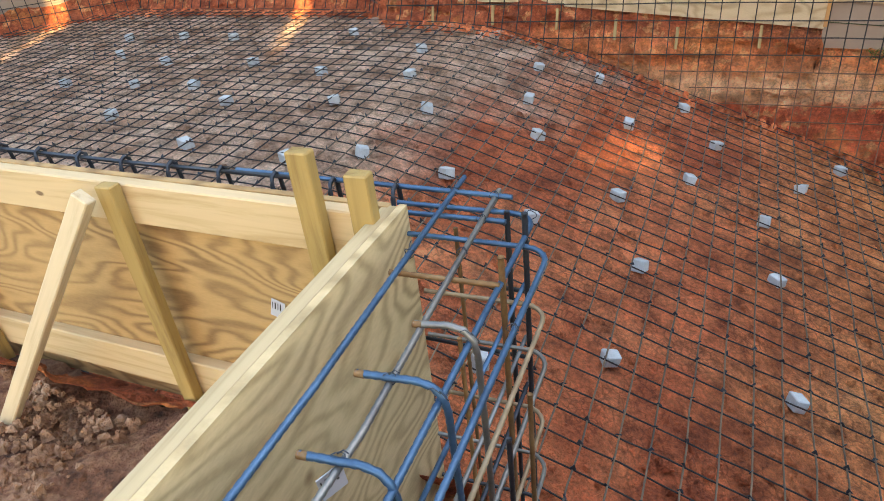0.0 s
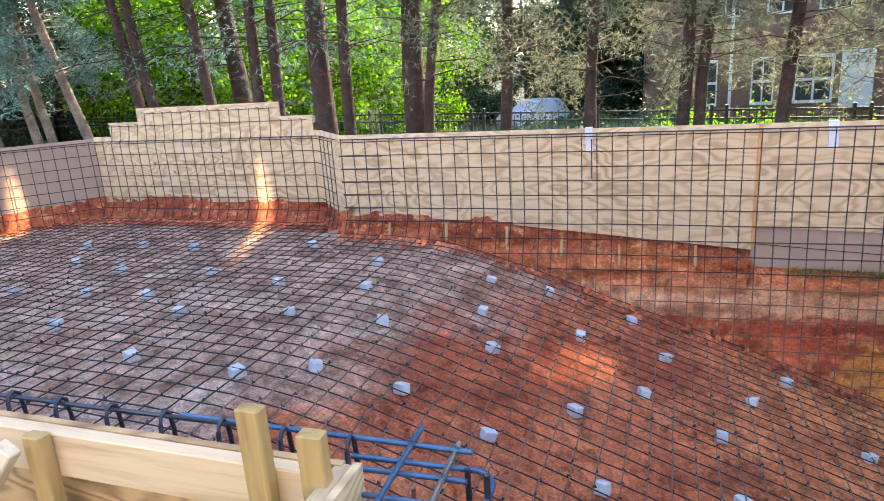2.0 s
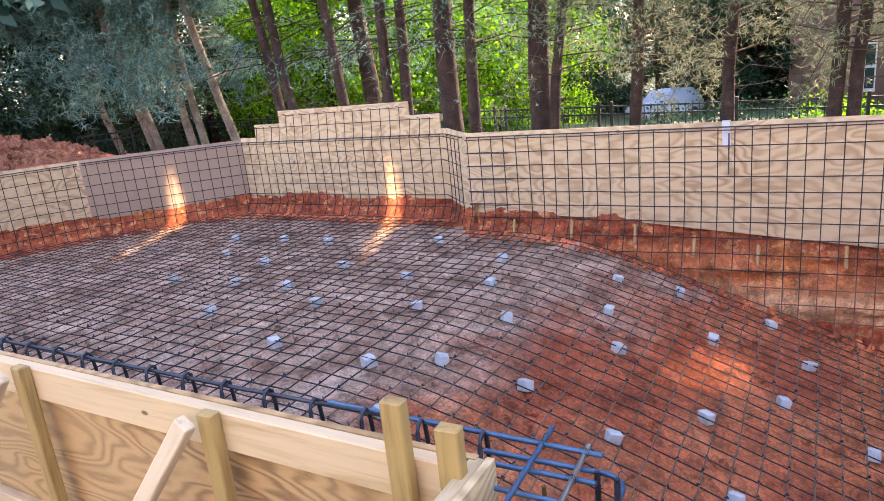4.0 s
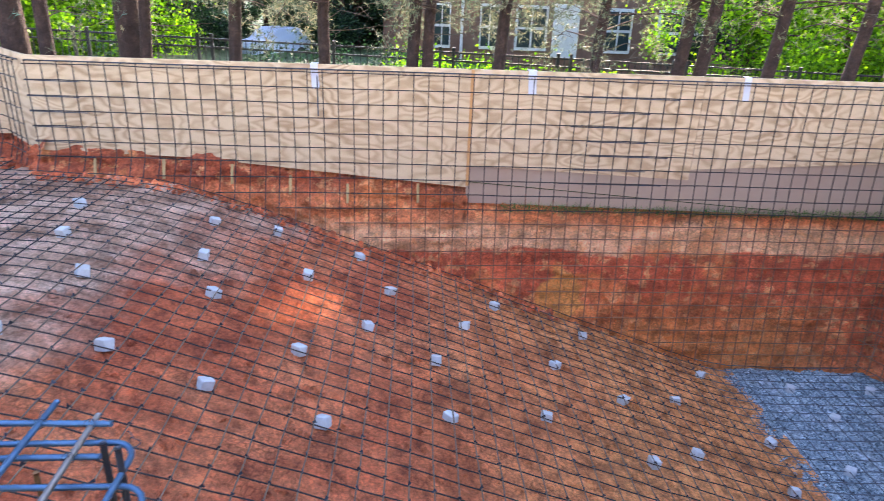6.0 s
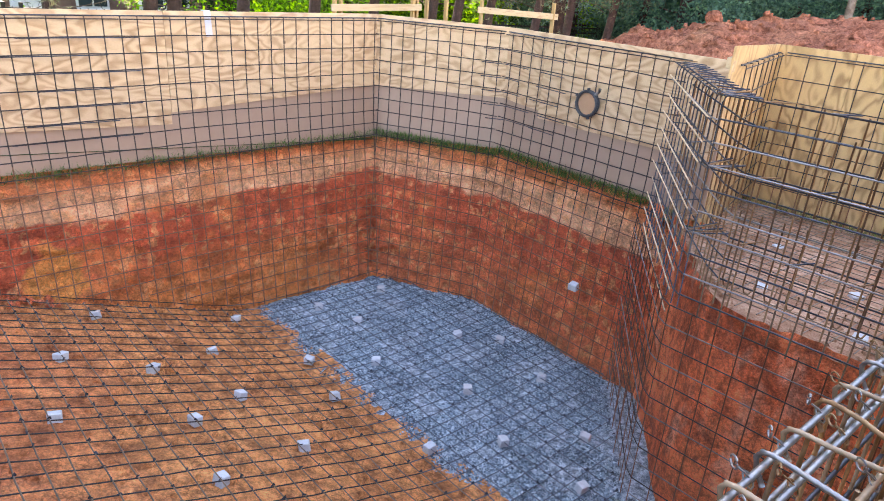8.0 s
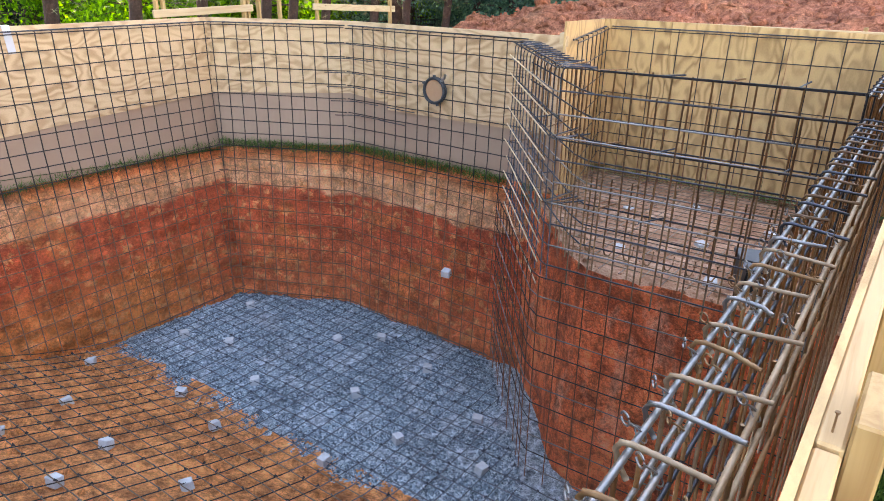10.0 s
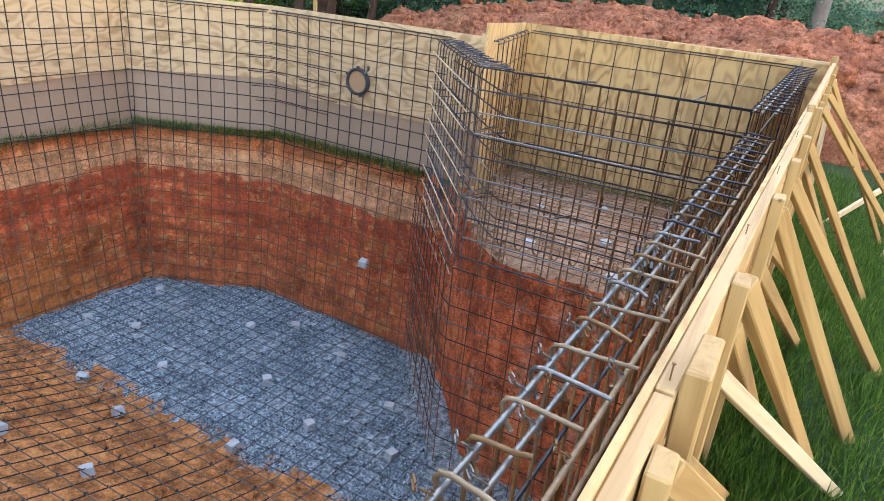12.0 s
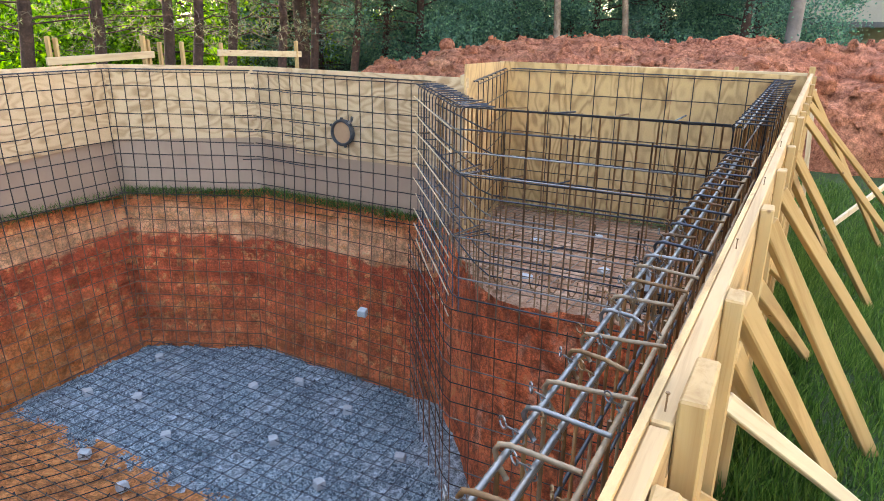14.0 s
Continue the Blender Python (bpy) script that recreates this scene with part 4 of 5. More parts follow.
# spa beam cage, from the spa wall to the back form
spabeam = thing("spa_beam_cage", "cage of dark rebar along the top of the spa wall", "rebar cage", "rebar cages")
for y0, y1, z in ((-0.02, -0.06, -0.05), (-0.06, -0.1, -0.06), (-0.13, -0.19, -0.05), (-0.02, -0.06, -0.3), (-0.13, -0.19, -0.3), (-0.02, -0.06, -0.6), (-0.13, -0.19, -0.6), (-0.02, -0.06, -0.95), (-0.13, -0.19, -1.3)):
    bar([(8.62, y0, z), (12.3, y1, z)], 0.006, spabeam, STEEL if z < -0.1 else GREY_STEEL, "long_bar", 8)
x, n = 8.66, 0
while x < 12.3:
    bar([(x, -0.01 - 0.011 * (x - 8.6), -0.09), (x, 0.0 - 0.011 * (x - 8.6), -0.05), (x, -0.02 - 0.011 * (x - 8.6), -0.036), (x + 0.01, -0.2 - 0.011 * (x - 8.6), -0.04)], 0.005, spabeam, STEEL, "tie_bar", 6)
    for y in ((-0.01, -0.14) if n % 2 else (-0.01,)):
        bar([(x, y - 0.014 * (x - 8.6), -0.05), (x, y - 0.014 * (x - 8.6), -1.6)], 0.005, spabeam, (STEEL, RUSTY, RUST_BRIGHT)[n % 3], "upright")
    x += 0.18
    n += 1

# box cage
boxcage = thing("box_corner_cage", "corner cage of thick blue rebar with bent hooks", "rebar cage", "rebar cages")
near_box = lambda p: p.y > -0.2 and p.x > 3.0 and p.z > -0.6
bar([(3.348, -0.16, -0.032), (3.35, 0.15, -0.03), (3.338, 0.53, -0.03), (3.33, 0.865, -0.028)], 0.0062, boxcage, BLUE_STEEL, "long_bar", 8, near_box)
bar([(3.45, -0.16, -0.045), (3.458, 0.1, -0.043), (3.437, 0.54, -0.04), (3.428, 0.83, -0.034)], 0.006, boxcage, GREY_STEEL, "long_bar", 8, near_box)


def corner_bar(x, y, z, left, r, mt):
    """An L-shaped bar: across the corner from 'left', round a bend at (x, y), then back along the box."""
    bend = [(x - 0.05 + 0.05 * math.sin(a), y - 0.05 + 0.05 * math.cos(a), z) for a in spread(0, 1.5708, 0.3)]
    bar([(left, y - 0.01, z)] + bend + [(x + 0.008, -0.16, z - 0.005)], r, boxcage, mt, "corner_bar", 8, near_box)


corner_bar(3.53, 0.77, -0.055, 3.2, 0.006, BLUE_STEEL)
corner_bar(3.59, 0.66, -0.065, 3.2, 0.0058, BLUE_STEEL)
for n, z in enumerate((-0.21, -0.33, -0.5, -0.65, -0.8)):
    corner_bar(3.585 + 0.006 * (n % 2), 0.655 - 0.01 * n, z, 3.3, 0.005, (PALE_RUST, GREY_STEEL, PALE_RUST, GREY_STEEL, STEEL)[n])
for n, z in enumerate((-0.2, -0.35, -0.5)):
    bar([(3.525, -0.16, z), (3.52, 0.7, z + 0.01)], 0.0052, boxcage, (BLUE_STEEL, GREY_STEEL, STEEL)[n], "long_bar", 8)
bar([(-5.0, 0.775, -0.04), (2.4, 0.778, -0.035), (2.9, 0.786, -0.033)], 0.0062, boxcage, STEEL, "long_bar", 8)
bar([(2.72, 0.79, -0.03), (3.47, 0.796, -0.03)], 0.0062, boxcage, BLUE_STEEL, "long_bar", 8, near_box)
bar([(3.22, 0.712, -0.05), (3.478, 0.72, -0.048)], 0.006, boxcage, BLUE_STEEL, "long_bar", 8, near_box)
for y, z in ((0.79, -0.28), (0.8, -0.5)):
    bar([(-5.0, y, z), (3.5, y, z)], 0.006, boxcage, STEEL, "long_bar")
for n, (x0, x1, y, mt) in enumerate(((3.397, 3.54, 0.035, BLUE_STEEL), (3.397, 3.547, 0.203, BLUE_STEEL), (3.436, 3.546, 0.34, GREY_STEEL), (3.4, 3.54, -0.11, RUSTY))):
    bar([(x0, y - 0.004, -0.034), (x1 - 0.05, y + 0.003, -0.03), (x1 - 0.022, y + 0.002, -0.034), (x1 - 0.006, y, -0.05), (x1, y, -0.08), (x1 + 0.004, y, -0.3), (x1 + 0.01, y, -1.6)], 0.0062, boxcage, mt, "hooked_bar", 8, near_box)
    bar([(x0 - 0.003, y - 0.0045, -0.034), (x0 + 0.014, y - 0.0035, -0.0337)], 0.0068, boxcage, RUSTY, "sawn_end", 8)
bar([(3.312, 0.487, -0.05), (3.535, 0.499, -0.05)], 0.0056, boxcage, RUSTY, "tie_bar", 8, near_box)
for n, (x, y, top) in enumerate(((3.53, 0.685, 0.0), (3.533, 0.52, 0.0), (3.47, 0.75, -0.04), (3.372, 0.69, -0.06), (3.62, 0.39, -0.2), (3.615, 0.28, -0.2), (3.442, 0.5, -0.2), (3.6, 0.12, -0.2))):
    bar([(x, y, top), (x + 0.012, y - 0.005, -1.7)], 0.0064 if n < 3 else 0.005, boxcage, (STEEL, RUSTY, STEEL, RUSTY, RUSTY, STEEL, RUST_BRIGHT, RUSTY)[n], "upright", 8, near_box)
x = -4.8
while x < 3.2:
    bar([(x, 0.755, -0.085), (x, 0.757, -0.045), (x, 0.765, -0.026), (x, 0.78, -0.02), (x, 0.793, -0.03), (x, 0.798, -0.08), (x, 0.8, -1.0)], 0.0062, boxcage, STEEL, "hooked_bar")
    x += 0.17
for x, y, z in ((3.338, 0.53, -0.02), (3.435, 0.57, -0.03), (3.43, 0.7, -0.028), (3.333, 0.79, -0.018), (3.455, 0.2, -0.022), (3.455, 0.04, -0.022), (3.54, 0.2, -0.04), (3.54, 0.34, -0.04), (3.52, 0.77, -0.045), (3.59, 0.4, -0.055), (3.43, 0.79, -0.02)):
    bm = bmesh.new()
    a0 = x * 40
    tube(bm, [(x + 0.011 * math.cos(a), y + 0.004 * math.sin(2 * a + a0), z - 0.008 + 0.011 * math.sin(a)) for a in spread(0, 6.0, 0.6)], 0.0012, 4)
    tube(bm, [(x, y, z), (x + 0.012 * math.cos(a0), y + 0.012 * math.sin(a0), z + 0.012), (x + 0.02 * math.cos(a0), y + 0.02 * math.sin(a0), z + 0.008)], 0.0012, 4)
    part("tie_wire", bm, STEEL, boxcage, "twisted tie wire")

# ---------------------------------------------------------------- concrete spacers
SHALLOW_AT = [(-2.89, 5.64), (-2.41, 5.01), (-2.22, 4.08), (-2.12, 5.73), (-1.6, 4.84), (-1.41, 5.75), (-1.39, 4.16), (-0.96, 3.44), (-0.72, 4.23), (-0.54, 4.92),
              (-0.1, 3.91), (0.02, 6.01), (0.17, 3.07), (0.35, 4.76), (0.86, 4.11), (1.02, 5.58), (1.08, 3.06), (1.21, 4.87), (1.52, 2.56), (1.53, 3.33)]
RAMP_AT = [(1.64, 4.25), (2.13, 3.42), (2.16, 5.77), (2.27, 5.02), (2.51, 4.45), (2.7, 6.02), (2.77, 3.31), (2.89, 1.91), (3.11, 5.28), (3.23, 4.02), (3.48, 2.34), (3.5, 3.28),
           (3.51, 6.08), (3.69, 4.7), (3.85, 5.52), (4.27, 4.51), (4.36, 3.77), (4.46, 2.65), (4.57, 5.32), (4.94, 6.02), (5.18, 4.2), (5.26, 3.02), (5.44, 5.14), (5.93, 3.25),
           (5.94, 6.06), (6.07, 4.03), (6.07, 4.91), (6.6, 4.37), (6.72, 3.52), (6.73, 5.25)]
DEEP_AT = [(7.36, 6.08), (7.47, 4.23), (7.62, 4.94), (7.75, 3.15), (8.21, 4.58), (8.36, 2.85), (8.37, 5.97), (8.47, 2.04), (8.56, 5.42), (8.66, 3.63), (9.02, 2.43),
           (9.29, 5.94), (9.32, 4.5), (9.44, 3.32), (9.65, 4.13), (10.23, 3.2), (10.23, 5.12), (10.2, 4.22)]


def spacer():
    bm = bmesh.new()
    block(bm, (0, 0, 0), (0.085, 0.09, 0.075), None, 0.007)
    bmesh.ops.bevel(bm, geom=bm.edges[:], offset=0.006, segments=1, affect="EDGES")
    return tagged(part("concrete_spacer", bm, CONCRETE), "pale concrete spacer block under the rebar mat", "spacer block", "concrete spacers")


kinds = [spacer() for _ in range(4)]
for n, (x, y) in enumerate(SHALLOW_AT + RAMP_AT + DEEP_AT):
    m = pose(x, y, mat_z(x, y) - (0.012 if x > 7.6 else 0.032), random.uniform(-6, 6), (15 if 1.5 < x < 7.5 else 0) + random.uniform(-6, 6), random.uniform(0, 90))
    if n < 4:
        kinds[n].matrix_basis = m
    else:
        copy_thing(kinds[n % 4], m)

# light niche on the east wall
ring = thing("light_niche", "black plastic niche ring wired to the rebar", "pool fitting")
bm = bmesh.new()
for d, r in ((0.0, 0.018), (0.045, 0.014)):
    tube(bm, [(d, 0.145 * math.cos(a), 0.145 * math.sin(a)) for a in spread(0, 6.2832, 0.16)], r, 8)
part("ring", bm, PIPE, ring, smooth=True)
bm = bmesh.new()
bmesh.ops.create_cone(bm, cap_ends=True, segments=28, radius1=0.135, radius2=0.13, depth=0.02, matrix=pose(0.035, 0, 0, 0, 90, 0))
part("cover_disc", bm, CARD, ring, "brown cardboard disc")
for a in (0.5, 1.6, 2.8, 4.4):
    part("lug", board((0, 0.15 * math.cos(a), 0.15 * math.sin(a)), (0, 0.185 * math.cos(a), 0.185 * math.sin(a)), 0.03, 0.03, Vector((1, 0, 0))), PIPE, ring)
bm = bmesh.new()
tube(bm, [(0.01, -0.09, 0.11), (0.0, -0.15, 0.16), (-0.01, -0.17, 0.2)], 0.018, 8)
part("conduit", bm, GREY_STEEL, ring, "grey conduit stub", smooth=True)
ring.matrix_basis = pose(10.13, 3.77, -0.6) @ Matrix.Scale(0.84, 4)

# ---------------------------------------------------------------- soil heaps
def heap(name, cx, cy, rx, ry, h, base_z, seed, label, blunt=2, power=0.5):
    bm = bmesh.new()
    nx, ny = 150, 180
    grid = []
    for i in range(nx + 1):
        line = []
        for j in range(ny + 1):
            u, v = i / nx * 2 - 1, j / ny * 2 - 1
            p = Vector((cx + u * rx, cy + v * ry, 0))
            r = math.sqrt(u * u * u * u + abs(v) ** blunt)
            k = max(0.0, 1 - r) ** power
            n = noise.noise(p * 0.55 + Vector((seed, 0, 0)))
            z = base_z - 0.1 + h * k * (1 + 0.16 * n)
            q = Vector((p.x, p.y, z))
            q += noise.noise_vector(q * 2.2) * 0.2 * min(1, k * 3) + noise.noise_vector(q * 6.0) * 0.09 + noise.noise_vector(q * 14.0) * 0.028
            line.append(bm.verts.new(q))
        grid.append(line)
    for a, b in zip(grid, grid[1:]):
        for k in range(ny):
            bm.faces.new((a[k], b[k], b[k + 1], a[k + 1]))
    return tagged(part(name, bm, SOIL_PILE, smooth=True), label, "soil heap")


heap("clay_mound", 20.9, 0.2, 3.9, 10.6, 2.05, -1.9, 1.0, "long heap of dug red clay beyond the spa form", 5, 0.33)
heap("clay_mound", -12.5, 6.2, 4.0, 4.0, 1.5, -1.0, 5.0, "heap of dug red clay beyond the shallow end")


# ---------------------------------------------------------------- trees
def trunk_mesh(h, r, lean, seed):
    rnd = random.Random(seed)
    bm = bmesh.new()
    n = 14
    pts = [(lean[0] * k / n * h + 0.05 * math.sin(k + seed), lean[1] * k / n * h + 0.05 * math.cos(k * 1.3 + seed), h * k / n - 0.3) for k in range(n + 1)]
    tube(bm, pts, [r * (1.25 if k == 0 else 1 - 0.75 * k / n) for k in range(n + 1)], 10)
    return bm, pts, rnd


def pine(seed, h=13, r=0.17, clear=2.4, leaves=900, material=None, bark=None, sparse=0.7, coarse=1.0):
    """A tall pine: bare trunk with dead twigs up to 'clear' metres, thin drooping sprays, dense crown above."""
    th = thing("pine_tree", "tall pine with bare lower trunk and thin grey-green needles", "tree", "pine trees")
    bm, pts, rnd = trunk_mesh(h, r, (rnd_lean(seed), rnd_lean(seed + 9)), seed)
    limbs = []
    for k in range(64):
        z = clear + (h - clear) * (k / 64) ** 1.15
        p = Vector(pts[0]).lerp(Vector(pts[-1]), z / h)
        a = rnd.uniform(0, 6.283)
        ln = (1 - z / h) * 1.7 + 0.4
        q = p + Vector((math.cos(a), math.sin(a), rnd.uniform(-0.1, 0.25))) * ln * 0.55
        e = p + Vector((math.cos(a), math.sin(a), rnd.uniform(-0.4, 0.1))) * ln
        tube(bm, [p, q, e], [0.016, 0.009, 0.003], 4)
        limbs.append((p, q, e))
    part("trunk", bm, bark or BARK, th, smooth=True)
    bm = bmesh.new()
    for k in range(6):
        p = Vector(pts[0]).lerp(Vector(pts[-1]), rnd.uniform(1.35, clear + 1.2) / h)
        a = rnd.uniform(0, 6.283)
        d = Vector((math.cos(a), math.sin(a), rnd.uniform(-0.3, 0.3)))
        m = p + d * 0.4 + Vector((0, 0, rnd.uniform(-0.1, 0.1)))
        e = p + d * rnd.uniform(0.7, 1.4) + Vector((0, 0, rnd.uniform(-0.25, 0.1)))
        tube(bm, [p, m, e], [0.01, 0.007, 0.003], 4)
        for _ in range(3):
            f = m.lerp(e, rnd.random())
            tube(bm, [f, f + Vector([rnd.gauss(0, 0.18) for _ in range(3)])], [0.006, 0.002], 3)
    tagged(part("dead_wood", bm, DEADWOOD, th), kind="stuff")
    vs, fs = [], []
    for k in range(leaves * 6):
        p, q, e = limbs[int(rnd.random() * len(limbs))]
        u = rnd.uniform(0.3, 1.05)
        c = p.lerp(q, u * 2) if u < 0.5 else q.lerp(e, u * 2 - 1)
        c = c + Vector([rnd.gauss(0, 0.13) for _ in range(3)]) - Vector((0, 0, rnd.uniform(0, 0.2)))
        if c.z < clear + 1.6 and rnd.random() < sparse:
            continue
        for _ in range(8):
            d = Vector([rnd.gauss(0, 1) for _ in range(3)]).normalized() * rnd.uniform(0.06, 0.14) * coarse
            w = d.cross(Vector([rnd.gauss(0, 1) for _ in range(3)])).normalized() * 0.0055 * coarse ** 1.5
            n = len(vs)
            vs += [c - w, c + w, c + d]
            fs.append((n, n + 1, n + 2))
    # dense crown above the view, added to keep sun off the pit
    for k in range(leaves * 8):
        z = clear + 2.6 + (h - clear - 2.6) * rnd.random()
        p = Vector(pts[0]).lerp(Vector(pts[-1]), z / h)
        a, rr = rnd.uniform(0, 6.283), math.sqrt(rnd.random()) * (2.0 - 0.8 * z / h)
        c = p + Vector((math.cos(a) * rr, math.sin(a) * rr, rnd.gauss(0, 0.2)))
        d = Vector([rnd.gauss(0, 1) for _ in range(3)]).normalized() * 0.3
        w = d.cross(Vector([rnd.gauss(0, 1) for _ in range(3)])).normalized() * 0.16
        n = len(vs)
        vs += [c - d, c + w, c + d, c - w]
        fs.append((n, n + 1, n + 2, n + 3))
    me = bpy.data.meshes.new("crown")
    me.from_pydata(vs, [], fs)
    me.materials.append(material or NEEDLE)
    ob = new("crown", me)
    ob.parent = th
    return th


def rnd_lean(seed):
    return 0.05 * math.sin(seed * 12.9898)


def broadleaf(seed, h, spread_r, n, material, name, label, size=0.16, low=0.05, r=0.16):
    th = thing(name, label, "tree" if h > 2.5 else "shrub", name + "s")
    bm, pts, rnd = trunk_mesh(h, r, (rnd_lean(seed), rnd_lean(seed + 4)), seed)
    clumps = []
    for k in range(40):
        f = low + (1 - low) * rnd.random()
        p = Vector(pts[0]).lerp(Vector(pts[-1]), f * 0.95)
        a = rnd.uniform(0, 6.283)
        ln = spread_r * (0.45 + 0.55 * math.sin(math.pi * min(1, f * 0.85 + 0.15))) * rnd.uniform(0.4, 1.0)
        e = p + Vector((math.cos(a) * ln, math.sin(a) * ln, rnd.uniform(-0.1, 0.5)))
        tube(bm, [p, p.lerp(e, 0.5) + Vector((0, 0, 0.1)), e], [0.03, 0.02, 0.008], 4)
        clumps.append((e, rnd.uniform(0.25, 0.6) * spread_r * 0.5))
    part("trunk", bm, BARK, th, smooth=True)
    vs, fs = [], []
    for k in range(n):
        e, cr = rnd.choice(clumps)
        c = e + Vector([rnd.gauss(0, cr * 0.6) for _ in range(3)])
        d = Vector([rnd.gauss(0, 1) for _ in range(3)]).normalized() * size * rnd.uniform(0.5, 1.2)
        w = d.cross(Vector([rnd.gauss(0, 1) for _ in range(3)])).normalized() * size * 0.35
        m = len(vs)
        vs += [c - d * 0.5, c + w, c + d * 0.5, c - w]
        fs.append((m, m + 1, m + 2, m + 3))
    me = bpy.data.meshes.new("crown")
    me.from_pydata(vs, [], fs)
    me.materials.append(material)
    ob = new("crown", me)
    ob.parent = th
    return th


pines = [pine(s, 12.0 + s % 3, 0.105 + 0.01 * (s % 3), (2.3, 2.5, 2.5, 1.8, 2.0, 2.7)[s], 1100 if s < 2 else 900, NEEDLE if s < 3 else OLIVE_SUNLIT, BARK_PALE_SUNLIT if s < 2 else BARK, (0.6, 0.66, 0.88, 0.3, 0.35, 0.88)[s], 1.6 if s < 2 else 1.0) for s in range(6)]
ROW = [-14.9, -14.5, -13.2, -11.65, -11.4, -10.0, -9.7, -8.5, -6.85, -6.6, -5.15, -4.0, -3.7, -2.14, -0.55, 1.0, 2.5, 4.0, 4.22, 5.5, 7.1, 8.55, 8.9, 10.15, 11.6, 13.1, 14.6, 15.2, 16.3, 18.1, 19.4, 21.0, 23.1]
used = set()
for n, x in enumerate(ROW):
    y = 11.5 + random.uniform(-0.15, 0.15)
    m = pose(x, y, lawn_z(x, y) - 0.1, random.uniform(-2, 2), -7 + random.uniform(-5, 5) if x < -5 else random.uniform(-2, 2), random.uniform(-40, 40))
    k = n % 2 if x < -7.5 else 2 if x < -1 else 3 + n % 2 if x < 8 else 5
    if k not in used:
        used.add(k)
        pines[k].matrix_basis = m
    else:
        copy_thing(pines[k], m)
old = pine(7, 13.0, 0.24, 2.6)
old.matrix_basis = pose(-2.85, 11.8, -1.3)
for x, y in ((-0.95, 12.0), (-5.9, 13.5), (20.3, 12.5)):
    copy_thing(old, pose(x, y, lawn_z(x, y) - 0.1, 0, 0, x * 40))

brights = [broadleaf(20 + s, 6.5, 3.0, 17000, BRIGHTLEAF, "maple_tree", "sunlit bright green broadleaf tree behind the pines", 0.135, 0.02) for s in range(3)]
TEAL = leafy("teal_leaves", [(0.0, (0.035, 0.1, 0.075)), (0.6, (0.08, 0.21, 0.15)), (1.0, (0.17, 0.36, 0.19))])
teals = [broadleaf(80 + s, 9, 2.8, 46000, TEAL, "spruce_tree", "dense blue-green tree beyond the soil heap", 0.095, 0.0) for s in range(3)]
darks = [broadleaf(40 + s, 8, 2.6, 32000, DARKLEAF, "cedar_tree", "dense dark green tree at the garden's edge", 0.115, 0.0) for s in range(3)]
bushes = [broadleaf(60 + s, 1.5, 1.5, 5000, BRIGHTLEAF if s else DARKLEAF, "shrub", "leafy green shrub by the iron fence", 0.09, 0.05, 0.04) for s in range(3)]
BRIGHT_AT = [(-12.5, 17.5), (-9.6, 16.6), (-7.2, 17.5), (-6.9, 19.5), (-11, 21), (-8.2, 24), (16, 18.5), (19.5, 17), (22.5, 19), (26, 16.5), (14.5, 21), (-16, 23), (29, 19), (-6.5, 25), (20.5, 20.5), (18, 20)]
DARK_AT = [(-3, 43), (1.5, 43), (4, 44), (-6.5, 43), (-9.5, 42), (2.2, 39.5), (-0.6, 40.5), (-17, 9), (-15, 12.5), (-14.5, 16), (-19, 15), (-20, 4), (-11, 24), (-7.5, 27), (-6, 31), (1.2, 34), (22, 26), (26, 24), (17, 27), (31, 20), (-24, 10), (-22, 20), (-14, 30), (-18, 26), (-26, 28), (-30, 18), (-28, 5), (36, 20), (-17, 19), (-9, 32), (24.5, 17.5), (-1.5, 37), (1, 37), (-4, 38), (0.6, 33), (-8, 37), (-12, 36), (27, 28), (23, 31)]
TEAL_AT = [(30, 1.5), (29.5, 4.5), (34, -8), (25.5, 13), (26, 10.5), (27.5, 8.8), (29, 6.5), (28.5, 4.2), (27, 1.6), (30, 9), (31, 4), (30, 14), (36, -9), (38, 6), (37, 12), (40, -14), (24, 15), (27.5, 15.5), (23.8, 10.6), (29, 11.5), (28, 7), (34, 10), (33, 15)]
BUSH_AT = [(1.6, 15.5), (4.4, 16.5), (5.6, 16.5), (-0.3, 17), (7.2, 16), (8.8, 16), (3.0, 16.5), (10.6, 15.5), (12.4, 15), (-3.6, 15.8), (13.6, 15.5), (14.6, 14.8), (2.4, 18), (16, 15), (17.5, 15), (-8, 15), (19, 14.5)]
for made, where in ((brights, BRIGHT_AT), (darks, DARK_AT), (teals, TEAL_AT), (bushes, BUSH_AT)):
    for n, (x, y) in enumerate(where):
        m = pose(x, y, lawn_z(x, y) - (1.0 if made is bushes else 0.15), 0, 0, random.uniform(0, 360))
        if n < 3:
            made[n].matrix_basis = m
        else:
            copy_thing(made[n % 3], m)


for x, y, r, s in ((25.0, 6.47, 0.13, 11), (25.2, 4.53, 0.11, 12)):
    pale = pine(s, 13, r, 6.0, 160, TEAL, BARK_PALE_SUNLIT, 0.95)
    pale.matrix_basis = pose(x, y, lawn_z(x, y) - 0.1)
POLE = mottled("weathered_pole", [(0.3, (0.1, 0.09, 0.085)), (0.7, (0.2, 0.18, 0.165))], 3.0, 0.9, 0, 0.4, 0.01)
bm = bmesh.new()
tube(bm, [(0, 0, -0.4), (0.02, -0.04, 3.0), (0.03, -0.22, 9.0)], [0.19, 0.175, 0.14], 14)
pole = tagged(part("utility_pole", bm, POLE, smooth=True), "weathered grey timber pole beyond the clay heap", "pole")
pole.matrix_basis = pose(25.2, 0.2, lawn_z(25.2, 0.2))


